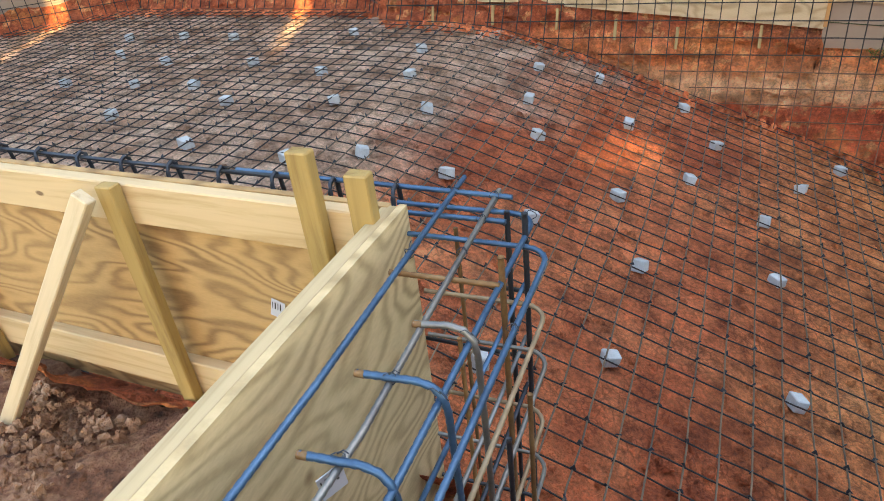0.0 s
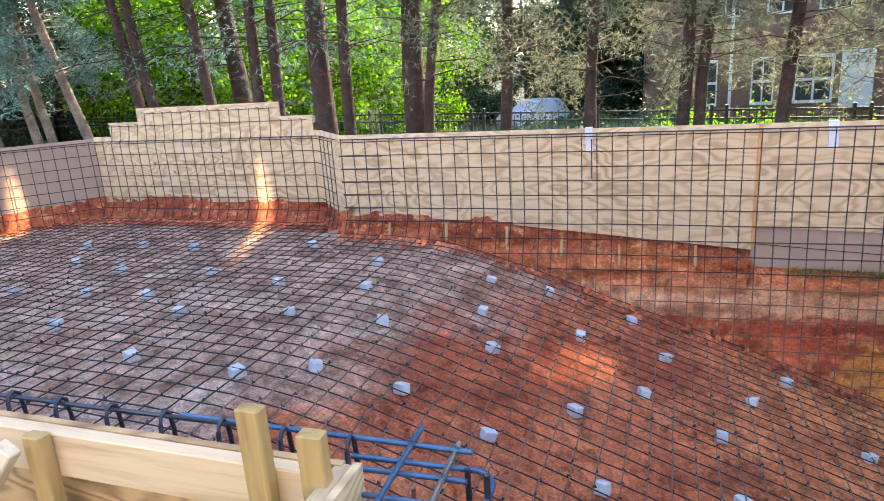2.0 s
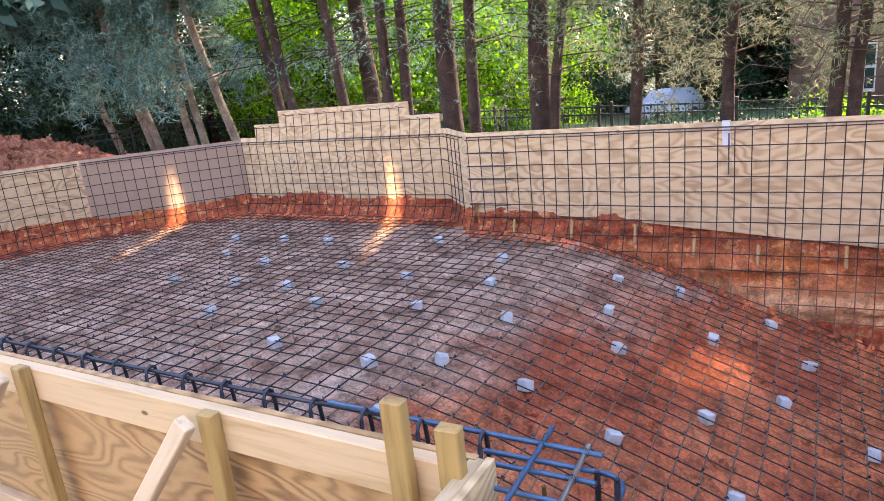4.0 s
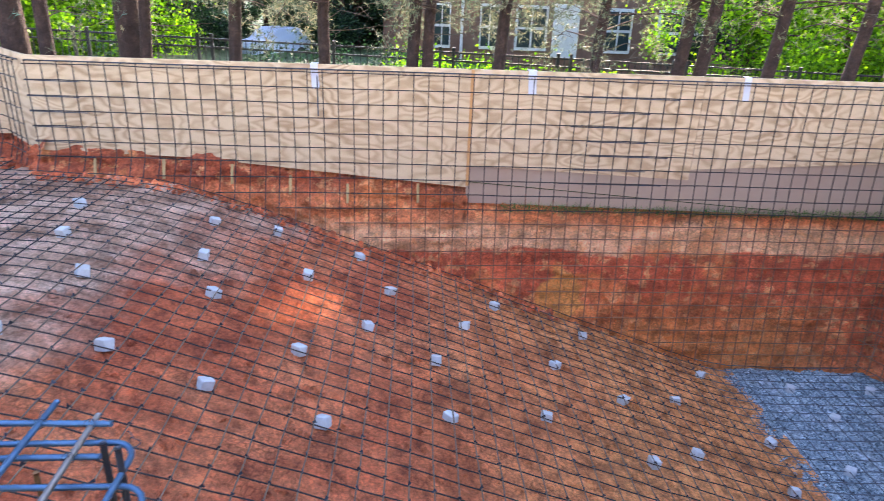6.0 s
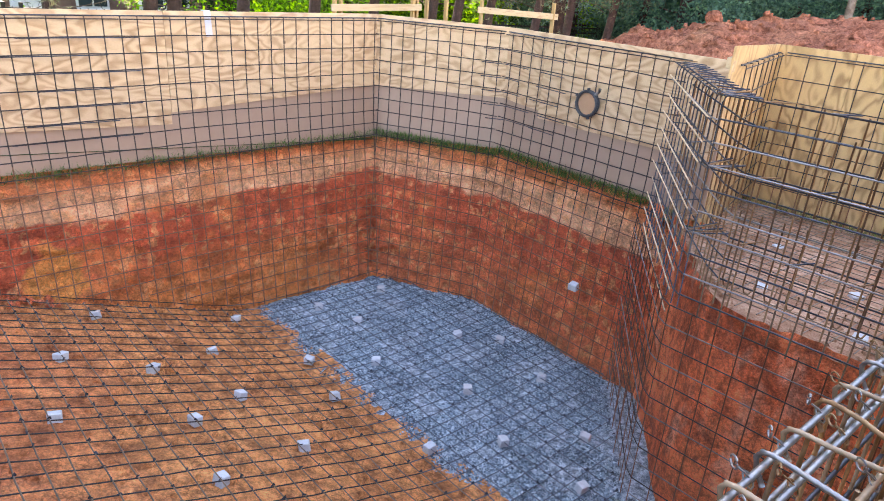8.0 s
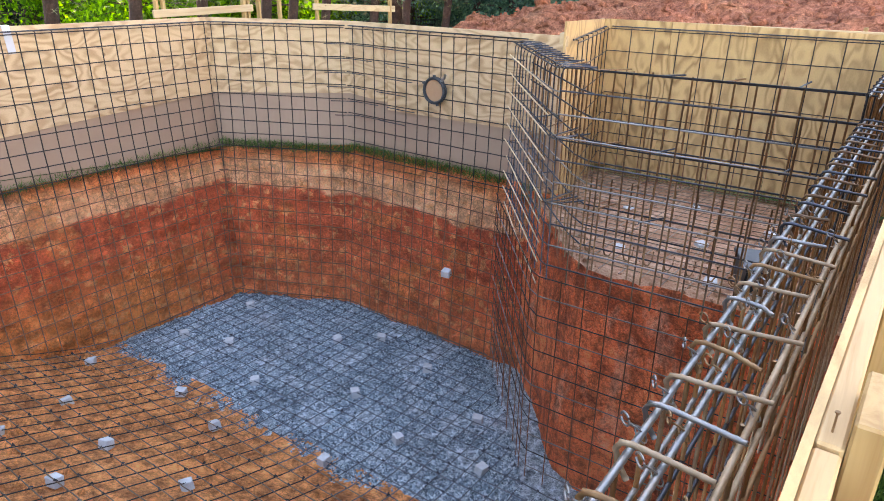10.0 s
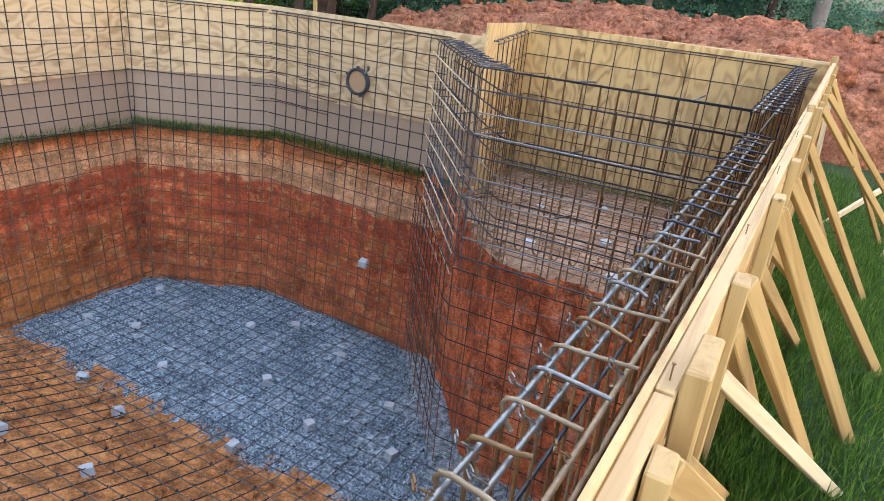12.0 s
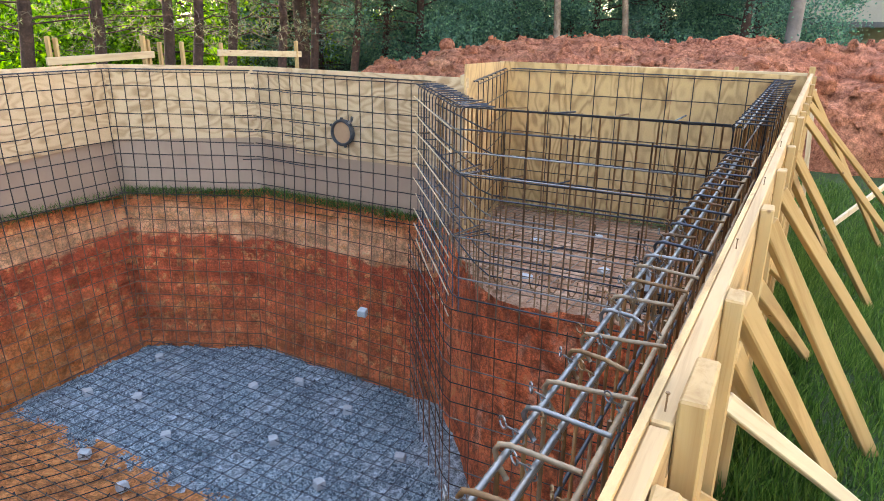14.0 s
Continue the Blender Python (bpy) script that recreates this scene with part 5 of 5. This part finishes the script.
# ---------------------------------------------------------------- fence, house and van beyond the pines
def fence_run(a, b, h=1.15):
    a, b = Vector(a), Vector(b)
    th = thing("iron_fence", "black iron picket fence behind the pines", "fence", "fence panels")
    n = max(1, round((b - a).length / 0.13))

    def at(s):
        p = a.lerp(b, s)
        return Vector((p.x, p.y, -0.35 - 0.022 * p.x - h))
    for up in (0.12, h - 0.2, h - 0.04):
        p, q = at(0), at(1)
        part("rail", board(p + Vector((0, 0, up)), q + Vector((0, 0, up)), 0.03, 0.035), BLACK, th)
    for k in range(n):
        p = at(k / n)
        part("post" if k % 16 == 0 else "picket", board(p - Vector((0, 0, 0.1)), p + Vector((0, 0, h + (0.06 if k % 16 == 0 else 0))), 0.06 if k % 16 == 0 else 0.016, 0.06 if k % 16 == 0 else 0.016, Vector((0, 1, 0))), BLACK, th)
    return th


for k in range(15):
    fence_run((-12 + 2.4 * k, 13.6), (-9.6 + 2.4 * k, 13.6))
fence_run((-12, 13.6), (-13.5, 10.5))
fence_run((24, 13.6), (26.4, 12.4))

BRICK = mottled("brown_brick", [(0.3, (0.13, 0.07, 0.05)), (0.55, (0.2, 0.11, 0.08)), (0.75, (0.27, 0.17, 0.13))], 3.0, 0.9, 0, 0.3, 0.01, False, 8.0)
TRIM = mottled("white_trim", [(0.3, (0.6, 0.6, 0.58)), (0.7, (0.78, 0.78, 0.76))], 4.0, 0.5, 0, 0.05, 0.002)
PANE = base("window_glass", 0.06)[0]
PANE.node_tree.nodes["Principled BSDF"].inputs["Base Color"].default_value = (0.03, 0.045, 0.05, 1)
ROOF = mottled("grey_shingle", [(0.3, (0.07, 0.07, 0.075)), (0.7, (0.14, 0.14, 0.145))], 5.0, 0.9, 0, 0.4, 0.01, False)
SIDING = mottled("tan_siding", [(0.3, (0.34, 0.29, 0.23)), (0.7, (0.42, 0.37, 0.3))], 3.0, 0.8, 0, 0.1, 0.01, False)


def solid(name, c, size, material, parent, label=""):
    bm = bmesh.new()
    block(bm, c, size)
    bmesh.ops.recalc_face_normals(bm, faces=bm.faces[:])
    return part(name, bm, material, parent, label)


def gable(name, x0, x1, y0, y1, z, h, material, parent, over=0.4):
    bm = bmesh.new()
    ym = (y0 + y1) / 2
    v = [bm.verts.new(p) for p in ((x0 - over, y0 - over, z - 0.12), (x1 + over, y0 - over, z - 0.12), (x1 + over, y1 + over, z - 0.12), (x0 - over, y1 + over, z - 0.12), (x0 - over, ym, z + h), (x1 + over, ym, z + h))]
    for f in ((0, 1, 5, 4), (2, 3, 4, 5), (0, 4, 3), (1, 2, 5), (0, 3, 2, 1)):
        bm.faces.new([v[k] for k in f])
    return part(name, bm, material, parent)


def house_window(parent, x, y, z, w, h):
    fr = solid("window", (x, y, z), (w, 0.1, h), TRIM, parent, "white framed window")
    for i in (-1, 1):
        for j in (-1, 1):
            solid("pane", (x + i * w * 0.23, y - 0.053, z + j * h * 0.23), (w * 0.4, 0.02, h * 0.4), PANE, fr)


house = thing("brick_house", "brown brick house with white windows beyond the fence", "house", "houses")
solid("wall", (15.5, 36, 0.4), (26, 8, 7.0), BRICK, house)
gable("roof", 2.5, 28.5, 32, 40, 3.9, 3.0, ROOF, house)
for x, w in ((5.2, 0.8), (7.4, 0.9), (9.35, 1.5), (13.4, 1.3), (16.4, 2.3), (22.2, 2.3)):
    house_window(house, x, 31.98, -1.0, w, 2.0)
    house_window(house, x + 0.6, 31.98, 2.5, 1.2, 1.6)
solid("door", (10.95, 31.96, -1.1), (1.2, 0.12, 2.4), TRIM, house, "white entry door")
solid("downpipe", (6.12, 31.93, 0.0), (0.12, 0.1, 6.0), TRIM, house, "white downpipe")

lodge = thing("gabled_house", "pale sided house behind the trees with a porch", "house", "houses")
solid("wall", (44, -1.5, 0.3), (8, 9, 5.0), SIDING, lodge)
gable("roof", 40, 48, -6, 3, 2.8, 2.6, ROOF, lodge)
solid("porch_roof", (38.2, -1.0, 0.55), (4.0, 5.0, 0.2), ROOF, lodge, "grey porch roof")
for y in (-3.2, -1.2, 1.0):
    solid("porch_post", (36.5, y, -0.8), (0.22, 0.22, 2.6), SIDING, lodge)

GLASS = base("vehicle_glass", 0.05)[0]
GLASS.node_tree.nodes["Principled BSDF"].inputs["Base Color"].default_value = (0.02, 0.025, 0.03, 1)
PAINT = base("white_car_paint", 0.25)[0]
PAINT.node_tree.nodes["Principled BSDF"].inputs["Base Color"].default_value = (0.42, 0.5, 0.62, 1)
van = thing("parked_car", "white car parked beyond the fence", "car")
bm = bmesh.new()
prof = [(-2.2, 0.35), (-2.25, 0.9), (-2.05, 1.05), (-1.7, 1.6), (-1.3, 1.72), (0.3, 1.72), (0.9, 1.15), (2.0, 1.0), (2.2, 0.75), (2.2, 0.35)]
lo = [bm.verts.new((px, -0.85 + (0.12 if pz > 1.1 else 0), pz)) for px, pz in prof]
hi = [bm.verts.new((px, 0.85 - (0.12 if pz > 1.1 else 0), pz)) for px, pz in prof]
bm.faces.new(lo)
bm.faces.new(hi[::-1])
for k in range(len(prof)):
    j = (k + 1) % len(prof)
    bm.faces.new((lo[k], hi[k], hi[j], lo[j]))
bmesh.ops.bevel(bm, geom=bm.edges[:], offset=0.05, segments=2, affect="EDGES")
part("body", bm, PAINT, van)
for px in (-1.2, -0.2):
    solid("side_window", (px, -0.79, 1.4), (0.85, 0.06, 0.4), GLASS, van, "dark side window")
solid("rear_window", (-1.9, 0, 1.36), (0.1, 1.2, 0.42), GLASS, van, "dark rear window")
for px in (-1.4, 1.35):
    for py in (-0.78, 0.78):
        bm = bmesh.new()
        tube(bm, [(px, py - 0.11, 0.33), (px, py + 0.11, 0.33)], 0.33, 18)
        part("wheel", bm, BLACK, van)
van.matrix_basis = pose(-2.3, 30.5, lawn_z(-2, 30.5) - 0.37, 0, 0, 238) @ Matrix.Scale(0.8, 4)

# unseen house added across the lawn behind the camera, tall enough for the streak lamps
unseen_house = thing("sided_house", "unseen tan sided house with large windows, added across the lawn", "house", "houses")
solid("wall", (12, -20.2, 4.9), (30, 8, 13.0), SIDING, unseen_house)
gable("roof", -3, 27, -24.2, -16.2, 11.4, 3.0, ROOF, unseen_house)
for x in (0, 4.2, 7.7, 12.45, 17, 21):
    house_window(unseen_house, x, -16.16, 3.4, 1.4, 1.7)
    house_window(unseen_house, x, -16.16, 7.0, 1.4, 1.7)
    house_window(unseen_house, x, -16.16, 10.2, 1.4, 1.5)

# batter boards and stakes beyond the far corner
batter = thing("batter_boards", "pine boards nailed to stakes beyond the forms", "timber frame")
for x, y, top in ((9.58, 7.5, 0.28), (9.67, 7.5, 0.26), (10.88, 7.5, 0.27), (10.95, 7.5, 0.22), (11.22, 7.6, 0.18), (11.6, 7.6, 0.18), (12.15, 7.4, 0.16), (13.25, 6.9, 0.17)):
    part("stake", board((x, y, lawn_z(x, y) - 0.2), (x, y, top), 0.038, 0.064, Vector((0, 1, 0)), 0.004), WOOD_Z, batter)
part("rail", board((9.5, 7.46, 0.0), (11.0, 7.46, 0.03), 0.03, 0.09), WOOD_X, batter)
part("rail", board((12.05, 7.38, 0.02), (13.32, 6.86, -0.03), 0.03, 0.09), WOOD_X, batter)

# ---------------------------------------------------------------- loose clods and stones
def scatter(name, spots, material, label, category, lo, hi, seed, flat=0.7):
    rnd = random.Random(seed)
    vs, fs = [], []
    for x, y, z in spots:
        r = lo + (hi - lo) * rnd.random() ** 2.5
        n = len(vs)
        a0 = rnd.uniform(0, 6.283)
        for k in range(4):
            a = a0 + k * 1.571 + rnd.uniform(-0.35, 0.35)
            q = r * rnd.uniform(0.75, 1.25)
            vs.append((x + math.cos(a) * q, y + math.sin(a) * q, z - r * 0.25 + rnd.uniform(-0.2, 0.2) * r))
        for k in range(3):
            a = a0 + 0.8 + k * 2.09 + rnd.uniform(-0.4, 0.4)
            q = r * rnd.uniform(0.45, 0.75)
            vs.append((x + math.cos(a) * q, y + math.sin(a) * q, z + r * flat * rnd.uniform(0.6, 1.1)))
        fs += [(n + 4, n + 5, n + 6), (n, n + 1, n + 4), (n + 1, n + 5, n + 4), (n + 1, n + 2, n + 5), (n + 2, n + 3, n + 5), (n + 3, n + 6, n + 5), (n + 3, n, n + 6), (n, n + 4, n + 6)]
    me = bpy.data.meshes.new(name)
    me.from_pydata(vs, [], fs)
    me.materials.append(material)
    return tagged(new(name, me), label, category, kind="stuff")


rnd = random.Random(11)
spots = []
while len(spots) < 9000:
    x, y = -5.5 + 13.2 * rnd.random(), 0.5 + 6.2 * rnd.random()
    if len(spots) % 3 == 0:
        y = 6.42 - abs(rnd.gauss(0, 0.25))
    if on_floor((x, y)):
        spots.append((x, y, mat_z(x, y) - 0.07))
rubble = []
for _ in range(1100):
    x = -3.8 + 9.5 * rnd.random()
    y = (6.42 if x > 0.2 else 6.85) - abs(rnd.gauss(0, 0.1))
    if on_floor((x, y)):
        rubble.append((x, y, mat_z(x, y) - 0.06 + 0.05 * rnd.random()))
scatter("rubble", rubble, SOIL_SPA, "crumbled red clay at the foot of the bank", "clods", 0.012, 0.05, 8)
scatter("clods", spots, SOIL_FLOOR, "loose crumbs of red clay on the pit floor", "clods", 0.008, 0.055, 1)
spots = []
while len(spots) < 62000:
    x, y = 7.72 + rnd.gauss(0, 0.06) + 2.75 * rnd.random(), 6.5 * rnd.random()
    if on_floor((x, y)):
        spots.append((x, y, DEEP - 0.045 + 0.03 * noise.noise(Vector((x * 3, y * 3, 0)))))
scatter("gravel_stones", spots, STONE, "crushed blue-grey stone in the deep end", "gravel", 0.006, 0.018, 2)
spots = [(-1.4 + 4.6 * rnd.random(), -1.8 + 2.3 * rnd.random(), 0) for _ in range(4000)]
scatter("soil_clods", [(x, y, patch_z(x, y)) for x, y, z in spots], SOIL_DARK, "crumbled soil behind the box form", "clods", 0.006, 0.04, 3)
spots = []
for _ in range(2600):
    k = rnd.random()
    p = spa_line(0.02 + 0.96 * k)
    q = Vector((12.2, -0.2 + 3.3 * k))
    w = rnd.random()
    p = p.lerp(q, w)
    spots.append((p.x, p.y, SHELF - 0.015 - 0.3 * w))
scatter("shelf_clods", spots, SOIL_DUST, "crumbs of clay on the spa shelf", "clods", 0.006, 0.035, 5)

# pale dug clay; its pale colour also stands for a patch of sun
spots = [(-0.6 + 2.9 * rnd.random() ** 0.7, 0.52 - 0.75 * rnd.random() ** 1.4, 0) for _ in range(2200)]
scatter("pale_rubble", [(x, y, patch_z(x, y) + 0.02) for x, y, z in spots], SOIL_DUST, "pale crumbled clay and pebbles under the box form, coloured as a sunlit patch", "rubble", 0.005, 0.026, 9, 0.9)

# grass blades beside the forms
vs, fs = [], []
rnd = random.Random(4)
for k in range(130000):
    x, y = 4.9 + 11 * rnd.random() ** 1.7 + rnd.gauss(0, 0.5), -0.26 - abs(4.0 * rnd.random() ** 1.6 + rnd.gauss(0, 0.4))
    z = lawn_z(x, y)
    h = rnd.uniform(0.05, 0.17) * (0.7 + 0.6 * noise.noise(Vector((x * 3, y * 3, 0))))
    a = rnd.uniform(0, 6.283)
    w = Vector((math.cos(a), math.sin(a), 0)) * 0.0045
    lean = Vector((rnd.gauss(0, 0.35), rnd.gauss(0, 0.35), 1)).normalized() * h
    c = Vector((x, y, z - 0.005))
    n = len(vs)
    vs += [c - w, c + w, c + lean]
    fs.append((n, n + 1, n + 2))
me = bpy.data.meshes.new("grass")
me.from_pydata(vs, [], fs)
me.materials.append(BLADE)
tagged(new("grass", me), "thick green lawn grass beside the form", "grass", kind="stuff")

# grass fringe under the raised forms
vs, fs = [], []
for a, b, zb in (((9.58, 6.58), (5.0, 6.58), -1.45), ((10.28, 5.06), (9.59, 6.58), -1.43), ((10.19, 2.92), (10.28, 5.06), -1.39), ((12.4, -0.2), (12.44, 3.2), -1.74)):
    for k in range(2600):
        u = rnd.random()
        x, y = a[0] + (b[0] - a[0]) * u, a[1] + (b[1] - a[1]) * u
        o = outward(a, b) * rnd.uniform(-0.05, 0.05)
        c = Vector((x + o.x, y + o.y, zb + rnd.uniform(-0.06, 0.03)))
        w = Vector((rnd.gauss(0, 1), rnd.gauss(0, 1), 0)).normalized() * 0.004
        d = Vector((rnd.gauss(0, 0.5), rnd.gauss(0, 0.5), rnd.uniform(-0.2, 1))).normalized() * rnd.uniform(0.03, 0.09)
        n = len(vs)
        vs += [c - w, c + w, c + d]
        fs.append((n, n + 1, n + 2))
me = bpy.data.meshes.new("grass_fringe")
me.from_pydata(vs, [], fs)
me.materials.append(BLADE)
tagged(new("grass_fringe", me), "strip of turf showing under the raised forms", "grass", kind="stuff")

# spacer tied against the east bank
copy_thing(kinds[1], pose(10.02, 3.5, -2.5, 10, 80, 12))

# wire loops on the beam cage
for n in range(28):
    row = (0.0, -0.055, 0.0, -0.135, -0.055)[n % 5]
    x = 5.2 + 0.064 * n + 0.015 * math.sin(n * 3)
    y, a0 = beam_y(x) + row, 0.6 * math.sin(n * 1.7)
    bm = bmesh.new()
    tube(bm, [(x, y, BEAM + 0.006), (x - 0.008, y + 0.008, BEAM + 0.016), (x - 0.016, y + 0.016, BEAM + 0.024)], 0.002, 5)
    tube(bm, [(x - 0.021 + 0.01 * math.cos(a) * math.cos(a0), y + 0.022 + 0.01 * math.cos(a) * math.sin(a0 + 1.0), BEAM + 0.034 + 0.01 * math.sin(a)) for a in spread(0, 5.9, 0.45)], 0.002, 5)
    tube(bm, [(x + 0.011 * math.cos(a), y + 0.01 * math.sin(a), BEAM + 0.011 * math.sin(a)) for a in spread(0, 6.2, 0.5)], 0.0017, 4)
    part("tie_wire", bm, GREY_STEEL if n % 3 else RUSTY, beam, "twisted tie wire loop")

# lap bars on the wall mats
lap = thing("lap_bars", "short splice bars tied on the wall mats", "rebar", "splice bars")
for k in range(7):
    z = -0.22 - CELL * k
    bar([(5.75 + 0.16 * math.sin(k * 5), 6.51, z - 0.01), (6.62 + 0.14 * math.cos(k * 3), 6.51, z - 0.012)], 0.005, lap, STEEL, "splice_bar")
    if k < 6:
        q = 4.98 - 0.02 * k
        bar([(10.165, 4.1 + 0.1 * math.sin(k * 3), z - 0.03), (10.18, 4.5 + 0.08 * math.cos(k * 4), z - 0.02)], 0.0048, lap, STEEL, "splice_bar")
        bar([(10.05, q + 0.22 + 0.05 * math.sin(k * 7), z - 0.01), (10.19, q, z - 0.01), (10.175, q - 0.3 - 0.12 * math.cos(k * 5), z - 0.015)], 0.0048, lap, STEEL, "splice_bar")
        bar([(0.2, 6.52, z - 0.01), (0.75 + 0.04 * math.sin(k * 4), 6.5, z - 0.012)], 0.0045, lap, STEEL, "splice_bar")
bar([(3.07, 6.51, -0.1), (3.07, 6.51, -0.5)], 0.007, lap, STEEL, "splice_bar")

# pale plastic straps over the form's top edge, and stakes under the sheets
STRAP = mottled("pale_plastic", [(0.3, (0.48, 0.5, 0.58)), (0.7, (0.58, 0.6, 0.68))], 6.0, 0.4, 0, 0.05, 0.002)
for x, w in ((3.03, 0.075), (5.24, 0.085), (7.48, 0.07)):
    st = new("strap")
    tagged(st, "pale plastic strap folded over the plywood edge", "strap", "straps")
    part("strip", board((x, 6.594, 0.004), (x + 0.012, 6.594, -0.24), w, 0.006, Vector((0, 1, 0))), STRAP, st)
    part("fold", board((x, 6.59, 0.006), (x, 6.67, 0.006), w, 0.006), STRAP, st)
for x, z in ((0.75, -1.18), (2.15, -1.24), (1.45, -1.2), (2.75, -1.34), (3.35, -1.42), (4.1, -1.4)):
    tagged(part("wooden_peg", board((x, 6.5, z), (x, 6.56, z + 0.2), 0.03, 0.02, Vector((0, 1, 0)), 0.003), WOOD_Z), "short pine peg under the plywood", "peg", "pegs")

# printed tags on the box form and its cage
def paper_tag(m, label):
    tag = tagged(part("sticker", board((0, 0, -0.03), (0.006, 0, 0.03), 0.042, 0.002, Vector((0, 1, 0))), STRAP), label, "sticker", "stickers")
    for k in range(4):
        part("print_bar", board((-0.012 + 0.008 * k, -0.0015, -0.002), (-0.011 + 0.008 * k, -0.0015, 0.022), 0.004 if k % 2 else 0.002, 0.001, Vector((0, 1, 0))), BLACK, tag)
    tag.matrix_basis = m


paper_tag(pose(2.857, 0.6435, -0.352, 0, 12, 0), "white printed sticker on the plywood")
paper_tag(pose(3.44, 0.028, -0.075, 10, -12, 60), "small white printed tag wired to the rebar")

# wire knots where the floor bars cross
rnd = random.Random(21)
vs, fs = [], []
for i in range(int(13.6 / CELL)):
    for j in range(int(6.1 / CELL)):
        x, y = -6.6 + CELL * (i + 26), 0.3 + CELL * j
        if x > 10.2 or rnd.random() < 0.25 or not on_floor((x, y)):
            continue
        z = mat_z(x, y)
        a = rnd.uniform(0, 3.14)
        d, w = Vector((math.cos(a), math.sin(a), 0)) * 0.016, Vector((-math.sin(a), math.cos(a), 0)) * 0.004
        c = Vector((x, y, z + 0.012))
        up = Vector((rnd.uniform(-0.01, 0.01), rnd.uniform(-0.01, 0.01), rnd.uniform(0.008, 0.03)))
        n = len(vs)
        vs += [c - d - w, c - d + w, c + d + w, c + d - w, c + up]
        fs += [(n, n + 1, n + 4), (n + 1, n + 2, n + 4), (n + 2, n + 3, n + 4), (n + 3, n, n + 4)]
me = bpy.data.meshes.new("wire_knots")
me.from_pydata(vs, [], fs)
me.materials.append(STEEL)
tagged(new("wire_knots", me), "small wire knots at the bar crossings", "tie wire", kind="stuff")

# clods lying on the heaps
spots = []
rnd = random.Random(31)
for ob in [o for o in scene.objects if o.name.startswith("clay_mound")]:
    me = ob.data
    for _ in range(2600):
        p = me.vertices[rnd.randrange(len(me.vertices))].co
        spots.append((p.x, p.y, p.z + 0.02))
scatter("heap_clods", spots, SOIL_PILE, "loose clods on the clay heaps", "clods", 0.02, 0.12, 6, 0.9)

# boulders on the long mound
def boulder(x, y, z, r, seed):
    bm = bmesh.new()
    bmesh.ops.create_icosphere(bm, subdivisions=3, radius=r)
    for v in bm.verts:
        n = noise.noise_vector(v.co / r * 1.1 + Vector((seed, seed, 0)))
        v.co += n * r * 0.35 + noise.noise_vector(v.co / r * 4 + Vector((seed, 0, 0))) * r * 0.07
        v.co.z *= 0.8
    ob = tagged(part("clay_boulder", bm, SOIL_PILE, smooth=True), "large lump of dried red clay on the mound", "boulder", "clay boulders")
    ob.matrix_basis = pose(x, y, z)


mound = bpy.data.objects["clay_mound"].data
for n, (bx, by, r) in enumerate(((19.0, 1.07, 0.17), (18.6, 2.5, 0.14), (18.0, -0.6, 0.2), (18.4, -1.4, 0.16), (19.4, 7.4, 0.2), (18.9, 8.1, 0.24), (19.2, 6.6, 0.15), (18.2, 0.4, 0.13))):
    near = min(mound.vertices, key=lambda v: (v.co.x - bx) ** 2 + (v.co.y - by) ** 2)
    boulder(bx, by, near.co.z + r * 0.35, r, n * 3.7)

# things on the spa shelf
for x, y, a in ((9.6, 1.5, 20), (10.2, 1.0, 50), (9.3, 0.7, 10), (10.9, 1.9, 70), (11.0, 0.6, 30), (10.1, 2.1, 0), (11.5, 1.4, 15)):
    copy_thing(kinds[int(a) % 4], pose(x, y, SHELF - 0.03 - 0.3 * (x - 8.7) / 3.7 + 0.02, 4, -5, a))
skim = thing("skimmer_box", "black plastic box lying on the spa shelf", "pool fitting")
bm = bmesh.new()
block(bm, (0, 0, 0.09), (0.3, 0.2, 0.18))
bmesh.ops.bevel(bm, geom=bm.edges[:], offset=0.015, segments=2, affect="EDGES")
part("body", bm, PIPE, skim)
bm = bmesh.new()
block(bm, (0, 0, 0.193), (0.34, 0.24, 0.025))
bmesh.ops.bevel(bm, geom=bm.edges[:], offset=0.006, segments=1, affect="EDGES")
part("lid", bm, PIPE, skim)
bm = bmesh.new()
tube(bm, [(0.15, 0, 0.08), (0.23, 0.01, 0.08)], 0.035, 14)
part("pipe_stub", bm, PIPE, skim, smooth=True)
skim.matrix_basis = pose(9.5, 0.47, SHELF - 0.07, 4, -6, 28)
